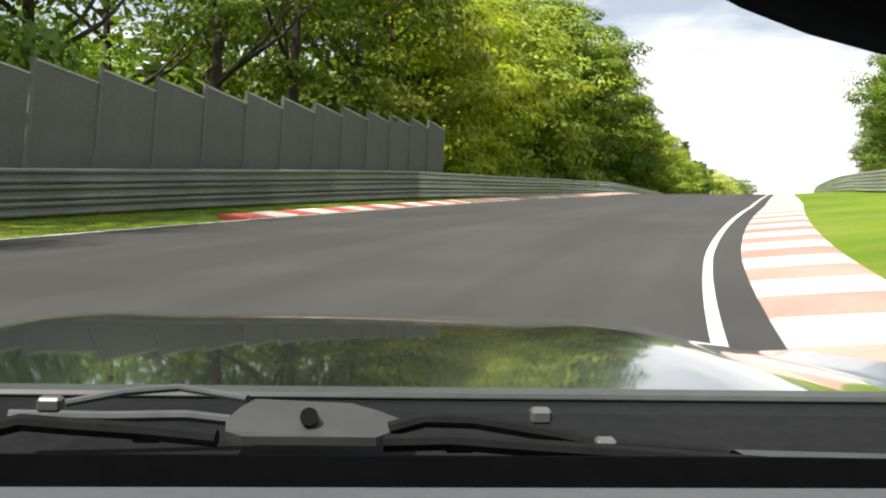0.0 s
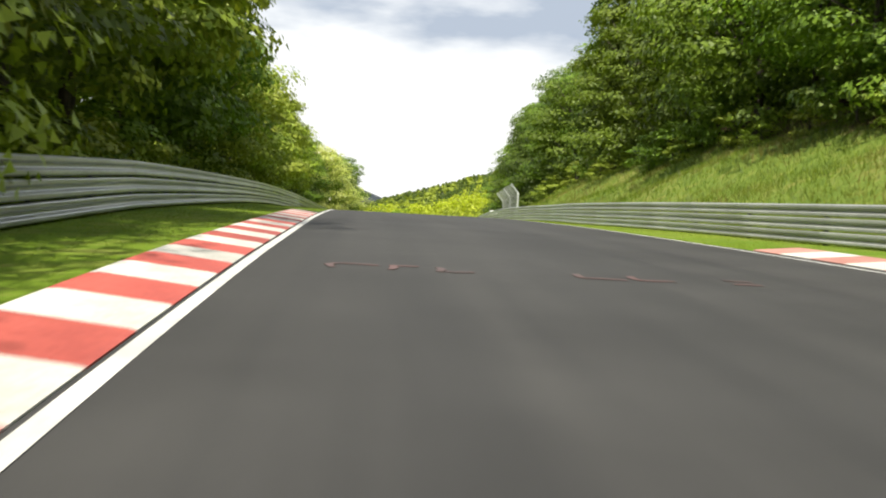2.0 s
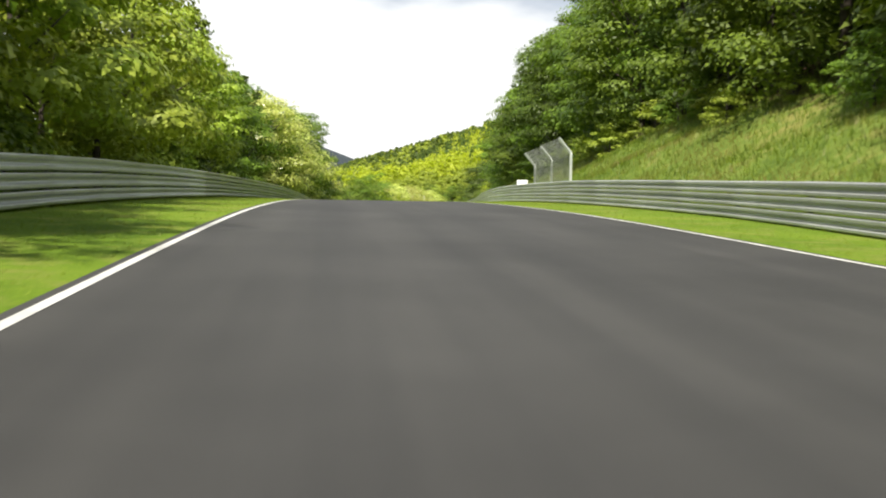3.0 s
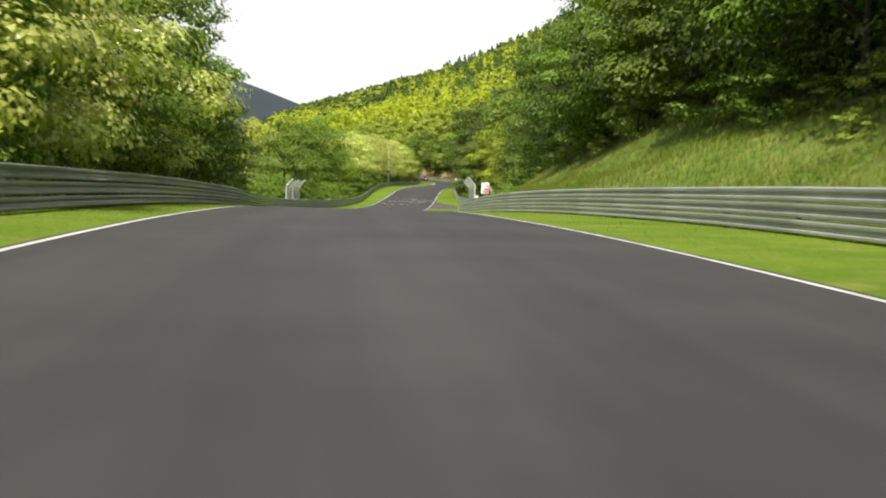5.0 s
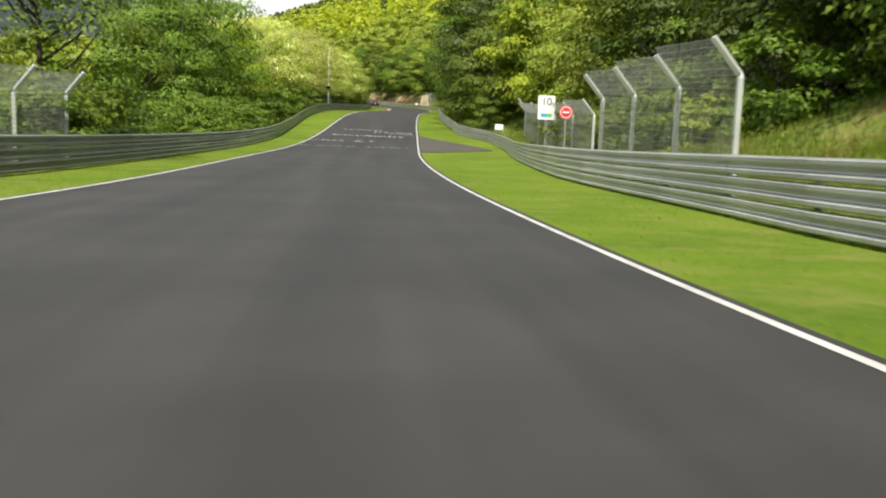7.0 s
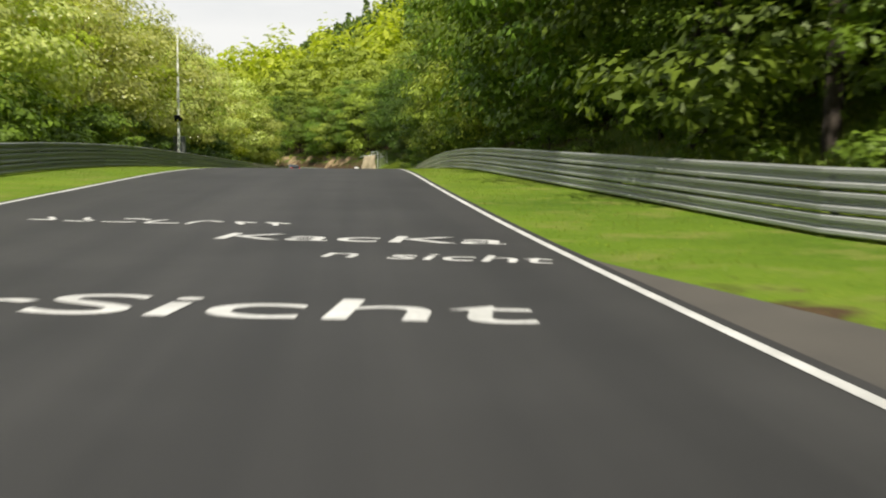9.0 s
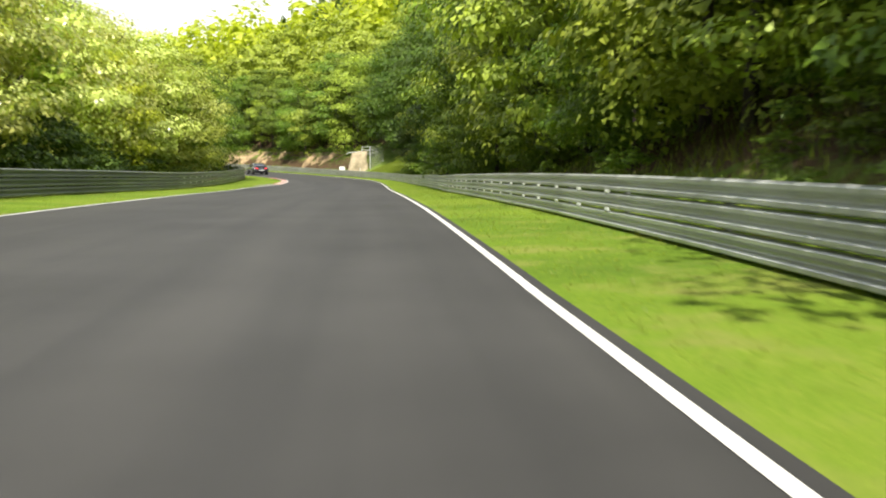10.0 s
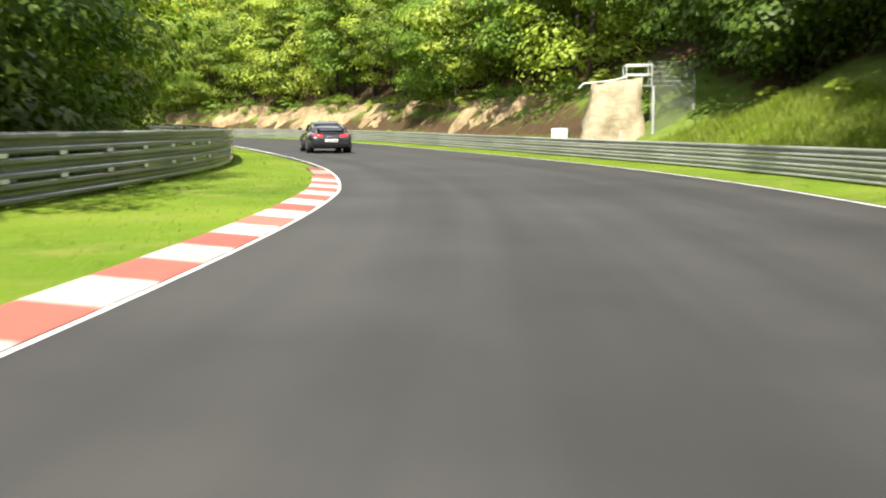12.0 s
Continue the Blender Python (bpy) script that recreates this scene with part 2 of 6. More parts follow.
MAT_ASPHALT = asphalt_material()
MAT_GROUND = ground_material()
MAT_APRON = surface("dusty_asphalt", (0.040, 0.037, 0.033), (0.085, 0.076, 0.064), 0.85, 0, 0.5, 60.0, 0.3, dist=0.006)
MAT_LINE = surface("road_paint", (0.33, 0.33, 0.315), (0.66, 0.66, 0.64), 0.6, coarse=1.6, fine_scale=45.0)
MAT_RED = surface("kerb_red", (0.24, 0.035, 0.028), (0.48, 0.10, 0.075), 0.65, coarse=1.4, fine_scale=25.0, vary=0.18)
MAT_WHITE = surface("kerb_white", (0.30, 0.29, 0.26), (0.64, 0.63, 0.59), 0.65, coarse=1.2, fine_scale=25.0, vary=0.12)
MAT_RED_PALE = surface("kerb_red_bleached", (0.36, 0.15, 0.12), (0.52, 0.27, 0.23), 0.65, coarse=1.4, fine_scale=25.0, vary=0.2)
MAT_RED_DIRTY = surface("kerb_red_dirty", (0.10, 0.045, 0.032), (0.26, 0.09, 0.065), 0.8, coarse=1.2, fine_scale=14.0, vary=0.2)
MAT_WHITE_DIRTY = surface("kerb_white_dirty", (0.09, 0.085, 0.075), (0.30, 0.285, 0.255), 0.8, coarse=1.0, fine_scale=14.0, vary=0.2)
MAT_RED_SCUFFED = surface("kerb_red_scuffed", (0.30, 0.10, 0.075), (0.42, 0.095, 0.07), 0.7, coarse=2.2, fine_scale=9.0, vary=0.3)
MAT_WHITE_SCUFFED = surface("kerb_white_scuffed", (0.27, 0.255, 0.22), (0.50, 0.485, 0.45), 0.7, coarse=1.8, fine_scale=9.0, vary=0.12)
MAT_WHITE_SUN = surface("kerb_white_bleached", (0.40, 0.38, 0.34), (0.62, 0.60, 0.56), 0.65, coarse=1.2, fine_scale=25.0, vary=0.1)
MAT_STEEL = surface("galvanised_steel", (0.26, 0.268, 0.263), (0.50, 0.51, 0.50), 0.42, 0.35, 0.5, 18.0, 0.05, coat=0.8, vary=0.12)
MAT_STEEL_DARK = surface("weathered_steel", (0.10, 0.11, 0.11), (0.22, 0.235, 0.23), 0.55, 0.5, 0.8, 20.0, 0.08, vary=0.15)
# cream tone of the two lower beams on a short stretch of the left barrier
MAT_CREAM = surface("cream_beam", (0.33, 0.32, 0.26), (0.50, 0.485, 0.40), 0.5, 0.0, 0.7, 16.0, 0.05, vary=0.08)
# darker copy of the galvanised steel: the left barrier's shade put into the colour
MAT_STEEL_SHADED = surface("steel_shaded", (0.12, 0.127, 0.125), (0.27, 0.28, 0.275), 0.45, 0.4, 0.5, 18.0, 0.05, coat=0.5, vary=0.15)
MAT_BARK = surface("bark", (0.022, 0.017, 0.013), (0.075, 0.058, 0.044), 0.9, 0, 1.5, 14.0, 0.7, dist=0.04)
MAT_LEAF = leaf_material("leaves_green", (0.066, 0.117, 0.011), (0.168, 0.26, 0.025))
# darker copy of the green leaves: shade under the canopy put into the colour
MAT_LEAF_SHADED = leaf_material("leaves_shaded", (0.034, 0.066, 0.008), (0.095, 0.155, 0.018))
# lighter leaves; on some trees this tone also stands for sunlight
MAT_LEAF_LIGHT = leaf_material("leaves_light", (0.172, 0.238, 0.026), (0.335, 0.415, 0.056))
# yellow-green leaves, brightened so that sunlight is part of the colour
MAT_LEAF_YELLOW_SUNLIT = leaf_material("leaves_yellow_sunlit", (0.24, 0.31, 0.022), (0.48, 0.55, 0.055), thin=0.5)
# pale silvery leaves, lightened further to put strong sun into the colour
MAT_LEAF_PALE = leaf_material("leaves_pale", (0.29, 0.345, 0.065), (0.60, 0.64, 0.20), thin=0.42)
MAT_GRASS = leaf_material("grass_blades", (0.100, 0.157, 0.012), (0.202, 0.258, 0.024), 0.0, (0.6, (0.165, 0.20, 0.035)))
MAT_GRASS_LONG = leaf_material("long_grass", (0.05, 0.095, 0.007), (0.16, 0.215, 0.018), 0.0, (0.35, (0.165, 0.15, 0.035)))
MAT_NEEDLE = leaf_material("needles", (0.035, 0.065, 0.012), (0.12, 0.17, 0.030), 0.02)
# the blue haze of distance is mixed into this wood's colour
MAT_FAR_WOOD_HAZED = surface("far_wood_hazed", (0.010, 0.018, 0.026), (0.022, 0.033, 0.040), 0.95, 0, 0.02, 0.15, 0.0)
MAT_PANEL = surface("fence_panel_grey", (0.095, 0.103, 0.098), (0.155, 0.165, 0.158), 0.5, 0.1, 0.7, 12.0, 0.05, vary=0.05)
MAT_PANEL_POST = surface("fence_post_grey", (0.13, 0.14, 0.135), (0.19, 0.20, 0.195), 0.55, 0.2, 0.9, 16.0, 0.05)
MAT_WIRE = surface("fence_wire", (0.24, 0.26, 0.25), (0.40, 0.42, 0.40), 0.45, 0.6, 1.0, 20.0, 0.0)
MAT_SAND = surface("sandy_rock", (0.06, 0.038, 0.021), (0.45, 0.335, 0.18), 0.95, 0, 0.55, 3.0, 0.8, dist=0.10)
MAT_SIGN_WHITE = surface("sign_white", (0.74, 0.75, 0.75), (0.84, 0.84, 0.83), 0.4, 0, 2.0, 30.0, 0.0)
MAT_SIGN_RED = surface("sign_red", (0.50, 0.03, 0.04), (0.62, 0.05, 0.06), 0.4, 0, 2.0, 30.0, 0.0)
MAT_INK = surface("sign_ink", (0.02, 0.02, 0.022), (0.04, 0.04, 0.042), 0.5, 0, 2.0, 30.0, 0.0)
MAT_LOGO_GREEN = surface("logo_green", (0.08, 0.40, 0.16), (0.12, 0.48, 0.20), 0.5, 0, 2.0, 30.0, 0.0)
MAT_LOGO_BLUE = surface("logo_blue", (0.05, 0.30, 0.50), (0.08, 0.36, 0.56), 0.5, 0, 2.0, 30.0, 0.0)
MAT_CHALK = surface("faded_road_paint", (0.10, 0.10, 0.098), (0.38, 0.38, 0.375), 0.7, 0, 1.5, 22.0, 0.1)
MAT_CHALK_RED = surface("faded_red_paint", (0.052, 0.046, 0.045), (0.125, 0.064, 0.060), 0.7, 0, 1.5, 22.0, 0.1)
MAT_PAINT_DARK = surface("car_paint_dark", (0.012, 0.012, 0.016), (0.020, 0.020, 0.026), 0.16, 0.2, 1.0, 40.0, 0.0, coat=1.0)
MAT_PAINT_GREY = surface("car_paint_grey", (0.020, 0.021, 0.027), (0.034, 0.035, 0.043), 0.2, 0.3, 1.0, 40.0, 0.0, coat=1.0)
MAT_GLASS_DARK = surface("car_glass", (0.020, 0.024, 0.028), (0.035, 0.040, 0.046), 0.06, 0, 1.0, 20.0, 0.0, coat=1.0)
MAT_TYRE = surface("tyre_rubber", (0.012, 0.012, 0.012), (0.028, 0.028, 0.028), 0.85, 0, 3.0, 30.0, 0.2)
MAT_RIM = surface("wheel_alloy", (0.35, 0.36, 0.37), (0.55, 0.56, 0.57), 0.3, 0.9, 3.0, 30.0, 0.0)
MAT_PLASTIC = surface("black_plastic", (0.006, 0.0065, 0.007), (0.014, 0.015, 0.016), 0.5, 0, 3.0, 60.0, 0.1, dist=0.002)
MAT_DASH = surface("dashboard_vinyl", (0.062, 0.066, 0.075), (0.088, 0.093, 0.104), 0.7, 0, 3.0, 90.0, 0.25, dist=0.002)
# near black, standing for the shade in the gap behind the cowl
MAT_GAP_DARK = surface("gap_dark", (0.002, 0.002, 0.0025), (0.004, 0.004, 0.0045), 0.9, 0, 3.0, 60.0, 0.0)
# bare metal made nearly black: the shade over the wipers is in the colour
MAT_METAL_SHADED = surface("metal_shaded", (0.024, 0.026, 0.027), (0.042, 0.045, 0.047), 0.5, 0.3, 3.0, 30.0, 0.0)


def lamp_red():
    m, n, l, b = nodes_of("tail_lamp_red")
    b.inputs["Base Color"].default_value = (0.45, 0.012, 0.012, 1)
    b.inputs["Roughness"].default_value = 0.15
    b.inputs["Emission Color"].default_value = (1.0, 0.05, 0.06, 1)
    b.inputs["Emission Strength"].default_value = 0.6
    return m


MAT_LAMP_RED = lamp_red()
MAT_POST = surface("galvanised_post", (0.42, 0.45, 0.44), (0.60, 0.63, 0.61), 0.5, 0.3, 1.0, 20.0, 0.0)

MAT_METAL_DARK = surface("dull_metal", (0.07, 0.075, 0.08), (0.14, 0.145, 0.15), 0.4, 0.5, 3.0, 30.0, 0.0)
MAT_SEAL = surface("grey_rubber", (0.03, 0.035, 0.034), (0.05, 0.056, 0.054), 0.45, 0, 3.0, 40.0, 0.0)
for m, ior in ((MAT_PLASTIC, 1.08), (MAT_DASH, 1.12), (MAT_GAP_DARK, 1.05), (MAT_SEAL, 1.3), (MAT_METAL_DARK, 1.2)):
    m.node_tree.nodes["Principled BSDF"].inputs["IOR"].default_value = ior
MAT_PALE_ROCK = surface("pale_rock", (0.17, 0.14, 0.085), (0.48, 0.41, 0.28), 0.95, 0, 0.9, 4.0, 0.8, dist=0.08)
MAT_STEEL.node_tree.nodes["Principled BSDF"].inputs["Coat Roughness"].default_value = 0.22
MAT_LEAF_PALE.node_tree.nodes["Principled BSDF"].inputs["Roughness"].default_value = 0.32
MAT_LEAF_PALE.node_tree.nodes["Principled BSDF"].inputs["Specular IOR Level"].default_value = 0.8

# ---- the road's line: curvature (1/km), gradient (per mille), half widths, at even steps ----
S_FIRST, S_STEP, S_WIDE_STEP = -23.04, 11.52, 17.28
CURVE = [-19.73, -15.67, -11.42, -6.61, -2.61, 0.46, 0.07, -0.81, 0.46, 0.82, -0.11, -0.39, -0.43, -1.01, -1.66, -1.40, -0.44, -0.36,
         -0.72, -1.20, -1.49, -2.34, -1.62, -0.22, -0.60, -1.75, -1.84, -0.61, 0.25, -0.76, -1.01, -1.20, -0.43, 0.37, 0.18, 0.47,
         0.02, 0.73, 4.20, 12.45, 10.85, 5.29, 3.50, 8.00, 8.00, 8.00, 8.00, 8.00, 8.00, 8.00, 8.00, 2.00, 2.00, 2.00,
         2.00, 2.00]
GRADE = [67.4, 78.0, 90.7, 95.6, 95.8, 90.2, 82.5, 92.6, 63.3, 55.9, 48.0, 42.4, 27.3, 19.2, 14.5, 8.0, -9.1, -26.6,
         -33.8, -46.5, -53.6, -62.0, -52.8, -46.6, -36.3, -31.0, -26.8, -7.6, 20.6, 36.0, 37.0, 13.4, -2.7, -11.1, -13.0, -16.5,
         -5.6, -11.2, 0.8, 6.5, 7.6, 12.2, 15.5, 15.4, 12.3, 8.5, 5.3, 2.8, 1.1, -0.0, -0.6, -0.8, -0.8, -0.7,
         -0.6, -0.4]
WIDE_L = [4.59, 4.55, 4.42, 4.07, 4.01, 4.10, 4.22, 4.17, 4.08, 3.97, 3.95, 3.98, 4.11, 4.27, 4.37, 4.32, 4.16, 4.03,
          3.85, 3.74, 3.79, 3.98, 4.21, 4.47, 4.65, 3.86, 3.53, 3.76, 3.98, 3.99, 3.97, 3.95, 3.94, 3.93, 3.93, 3.93,
          3.94]
WIDE_R = [5.29, 4.99, 4.71, 4.68, 4.33, 4.05, 3.77, 3.73, 3.83, 3.94, 4.02, 4.06, 4.09, 4.12, 4.11, 4.17, 4.18, 4.21,
          4.20, 4.06, 3.86, 3.66, 3.66, 3.64, 3.65, 3.84, 4.12, 4.20, 4.17, 4.11, 4.05, 3.99, 3.96, 3.94, 3.93, 3.92,
          3.92]
RS = np.arange(S_FIRST, S_FIRST + S_STEP * (len(CURVE) - 1), 1.0)
R_ZERO = int(np.searchsorted(RS, 0.0))
R_PSI = np.cumsum(np.interp(RS, S_FIRST + S_STEP * np.arange(len(CURVE)), np.array(CURVE) / 1000))
R_PSI = R_PSI - R_PSI[R_ZERO]
R_X, R_Y = np.cumsum(-np.sin(R_PSI)), np.cumsum(np.cos(R_PSI))
R_X, R_Y = R_X - R_X[R_ZERO], R_Y - R_Y[R_ZERO]
R_Z = np.cumsum(np.interp(RS, S_FIRST + S_STEP * np.arange(len(GRADE)), np.array(GRADE) / 1000))
R_Z = R_Z - R_Z[R_ZERO]
S_WIDE = S_FIRST + S_WIDE_STEP * np.arange(len(WIDE_L))


def half_width(s, side):
    return np.interp(s, S_WIDE, WIDE_L if side > 0 else WIDE_R)


def spot(s, lat, up=0.0):
    """The point at s along the road, lat to its left, up above its surface."""
    psi = np.interp(s, RS, R_PSI)
    return Vector((float(np.interp(s, RS, R_X) - lat * np.cos(psi)), float(np.interp(s, RS, R_Y) - lat * np.sin(psi)),
                   float(np.interp(s, RS, R_Z) + up)))


def heading(s):
    return float(np.interp(s, RS, R_PSI))


# crash barriers: lateral place along the road
RAIL_L = ((-40, 7.76), (0, 7.54), (16, 7.52), (20, 7.54), (26, 7.53), (35, 7.83), (40, 8.02), (50, 8.01), (65, 7.93), (70, 8.05), (80, 8.36), (100, 7.98),
          (107, 7.94), (125, 7.40), (130, 7.30), (171, 6.70), (207, 6.40), (234, 7.60), (246, 7.10), (264, 6.70), (297, 6.30), (322, 7.20), (350, 8.00), (366, 8.00),
          (378, 7.50), (395, 7.40), (405, 7.85), (413, 8.25), (420, 8.00), (428, 7.45), (434, 6.85), (440, 6.30), (447, 5.95), (470, 5.90), (620, 5.90))
RAIL_R = ((-40, 12.45), (0, 12.45), (10, 12.43), (20, 11.91), (35, 11.01), (40, 10.65), (50, 9.35), (55, 8.87), (65, 7.98), (66, 7.87), (77, 7.16), (80, 7.00),
          (84, 6.92), (100, 6.93), (101, 6.91), (110, 7.35), (125, 7.11), (150, 7.60), (168, 8.20), (175, 8.50), (198, 7.40), (206, 7.40), (234, 7.60), (240, 8.00),
          (254, 8.10), (272, 9.20), (289, 10.10), (299, 9.60), (306, 7.60), (314, 7.20), (325, 6.40), (340, 6.05), (359, 6.00), (380, 6.10), (388, 6.40), (408, 6.20),
          (444, 6.00), (470, 6.20), (620, 6.20))


def rail_lat(s, side):
    table = RAIL_L if side > 0 else RAIL_R
    return np.interp(s, [a for a, _ in table], [b for _, b in table])


def verge_rise(s, side):
    """How far the verge at the barrier stands above the road."""
    left, right = (0.05, 0.05, 0.10, 0.05, -0.04, -0.15, -0.01, 0.11, 0.10, 0.05, 0.05), (0.68, 0.62, 0.58, 0.44, 0.27, 0.20, 0.07, -0.05, 0.07, 0.05, 0.05)
    return np.interp(s, (-40, 0, 20, 35, 50, 65, 80, 100, 125, 150, 620), left if side > 0 else right)


# bank behind the barriers: gradient over the first 9 m and further on, along the road
BANK_R = ((-40, 0.12, 0.2), (25, 0.20, 0.3), (55, 0.50, 0.5), (75, 0.58, 0.5), (100, 0.62, 0.5), (150, 0.60, 0.5), (180, 0.58, 0.55), (200, 0.66, 0.6), (240, 0.64, 0.6), (250, 0.42, 0.5), (258, 0.20, 0.45),
          (290, 0.08, 0.5), (306, 0.4, 0.5), (325, 0.62, 0.6), (424, 0.62, 0.6), (428, 0.75, 0.6), (437, 0.75, 0.6), (440, 0.5, 0.7), (446, 0.95, 0.6), (480, 0.85, 0.6), (525, 0.75, 0.5), (550, 0.55, 0.32), (620, 0.4, 0.2))
BANK_L = ((-40, 0.02, 0.05), (120, 0.0, 0.0), (170, -0.05, -0.1), (230, -0.10, -0.14), (290, -0.08, -0.12), (330, 0.02, 0.02), (415, 0.05, 0.08), (620, 0.1, 0.15))


# asphalt apron of a side entrance: its outer edge along the road
APRON = ((283, 4.0), (286, 7.4), (289, 9.2), (293, 8.4), (297, 6.9), (299, 6.2), (300.3, 5.2), (304, 4.35), (306, 4.0))


def apron_lat(s):
    return np.interp(s, [a for a, _ in APRON], [b for _, b in APRON], 0.0, 0.0)


def bump_hill(x, y, cx, cy, high, sx, sy):
    return high * np.exp(-((x - cx) / sx) ** 2 - ((y - cy) / sy) ** 2)


def ground_fields(x, y):
    """Height, soil and wildness of the ground at arrays x, y."""
    x, y = np.atleast_1d(np.asarray(x, float)), np.atleast_1d(np.asarray(y, float))
    z, soil, wild = np.empty_like(x), np.empty_like(x), np.empty_like(x)
    for a in range(0, len(x), 20000):
        px, py = x[a:a + 20000], y[a:a + 20000]
        j = np.argmin((px[:, None] - R_X[None, ::2]) ** 2 + (py[:, None] - R_Y[None, ::2]) ** 2, axis=1) * 2
        dx, dy = px - R_X[j], py - R_Y[j]
        c, sn = np.cos(R_PSI[j]), np.sin(R_PSI[j])
        s, lat = RS[j] + np.clip(-sn * dx + c * dy, -3, 3), -c * dx - sn * dy
        far = np.hypot(dx, dy)
        lat = np.where(far > np.abs(lat) + 4, np.sign(lat + 1e-6) * far, lat)
        zr = np.interp(s, RS, R_Z)
        out_z, out_s, out_w = np.empty_like(px), np.zeros_like(px), np.zeros_like(px)
        for side in (1, -1):
            k = (lat * side) >= 0
            d = np.abs(lat[k])
            hw, rl, rise = half_width(s[k], side), rail_lat(s[k], side), verge_rise(s[k], side)
            t = np.clip((d - hw - 0.2) / (rl - hw), 0, 1)
            verge = np.where(d < hw + np.where(s[k] < 76, 0.42, 0.15), np.where(s[k] < 90, -0.10, -0.035), -0.02 + rise * t)
            if side < 0:
                verge = np.where(d < apron_lat(s[k]) + 0.5, -0.05, verge)
            bank = BANK_L if side > 0 else BANK_R
            g1 = np.interp(s[k], [b[0] for b in bank], [b[1] for b in bank])
            g2 = np.interp(s[k], [b[0] for b in bank], [b[2] for b in bank])
            e = np.maximum(d - rl - 0.6, 0)
            ease = e * e / (e + 1.0)
            near, farther = np.minimum(ease, 9.0), np.clip(e - 10.0, 0, 26.0)
            if side < 0:
                turn = np.interp(s[k], (500, 525), (0, 1))
                farther = farther + (0.55 * np.clip(e - 36, 0, 50) * (1 - turn) + 0.85 * np.clip(e - 57, 0, 40) * turn) * np.interp(s[k], (425, 455, 550, 590), (0, 1, 1, 0))
            wob = 0.35 * np.sin(s[k] * 0.31 + d * 0.4) * np.sin(d * 0.53 + s[k] * 0.11) * np.clip(e / 4, 0, 1)
            out_z[k] = verge + g1 * near + g2 * farther + wob
            out_w[k] = np.clip((e - 0.2) / 1.0, 0, 1)
            tree_line = np.interp(s[k], (-40, 50, 70, 110, 245, 258, 315, 330, 424, 428, 438, 446, 620), (6, 6, 6, 6.5, 8, 8, 4, 0.2, 0.2, 3.6, 3.6, 2.6, 2.6)) if side < 0 else np.interp(s[k], (-40, 208, 216, 262, 272, 620), (2.5, 2.5, 400, 400, 2.5, 2.5))
            out_s[k] = np.clip((e - tree_line) / 2.5, 0, 1) * 0.75 * np.clip(((16 if side > 0 else 24) + 4 * np.sin(s[k] * 0.17) - e) / 7, 0, 1)
            if side > 0:
                worn = np.exp(-((d - hw - 1.7) / 1.5) ** 2) * np.interp(s[k], (-40, 15, 35, 42, 58, 72), (0.3, 0.45, 0.6, 0.7, 0.68, 0.05))
                out_s[k] = np.maximum(out_s[k], worn)
            else:
                slip = np.interp(s[k], (82, 92, 125, 140, 190, 206, 246, 254), (0, 0.52, 0.52, 0.2, 0.2, 0.5, 0.58, 0)) * np.clip((e - np.interp(s[k], (140, 190), (5.2, 3.2))) / 2.5, 0, 1)
                out_s[k] = np.maximum(out_s[k], slip)
                bare = np.exp(-((d - hw - 0.9) / 1.0) ** 2) * np.interp(s[k], (291, 296, 302, 306), (0, 0.62, 0.62, 0))
                out_s[k] = np.maximum(out_s[k], bare)
                cut = np.interp(s[k], (438, 446, 520, 540), (0, 0.72, 0.72, 0.2)) * np.exp(-((e - 1.7) / 1.3) ** 2)
                out_s[k] = np.maximum(out_s[k], cut)
        away = np.clip((far - 45) / 120, 0, 1)
        away = away * away * (3 - 2 * away)
        up_x, up_y = np.clip((px - 108) / 190, 0, 1), np.clip((py - 390) / 230, 0, 1)
        slope = up_x * up_x * (3 - 2 * up_x) * up_y * up_y * (3 - 2 * up_y)
        hills = (72 * slope + bump_hill(px, py, 40, 760, 3, 130, 110)
                 + bump_hill(px, py, 260, 330, 34, 110, 170))
        z[a:a + 20000] = zr + out_z * (1 - 0.6 * away) + hills * away
        soil[a:a + 20000], wild[a:a + 20000] = out_s * (1 - away), np.maximum(out_w, away)
    return z, soil, wild


def ground_z(x, y):
    return float(ground_fields([x], [y])[0][0])


def mesh_of(name, verts, faces, mats, smooth=False, uv=None):
    me = bpy.data.meshes.new(name)
    me.from_pydata([tuple(v) for v in verts], [], faces)
    for m in mats if isinstance(mats, (list, tuple)) else [mats]:
        me.materials.append(m)
    if smooth:
        me.polygons.foreach_set("use_smooth", [True] * len(me.polygons))
    if uv is not None:
        layer = me.uv_layers.new(name="UVMap")
        loops = np.empty(len(me.loops), dtype=np.int32)
        me.loops.foreach_get("vertex_index", loops)
        layer.data.foreach_set("uv", np.asarray(uv, dtype=np.float32)[loops].ravel())
    me.update()
    return me


def spread(lo, hi, core_lo, core_hi, step, grow=1.16):
    mid = list(np.arange(core_lo, core_hi + step, step))
    out, d = mid[-1], step
    while out < hi:
        d *= grow
        out += d
        mid.append(out)
    out, d = mid[0], step
    while out > lo:
        d *= grow
        out -= d
        mid.insert(0, out)
    return np.array(mid)


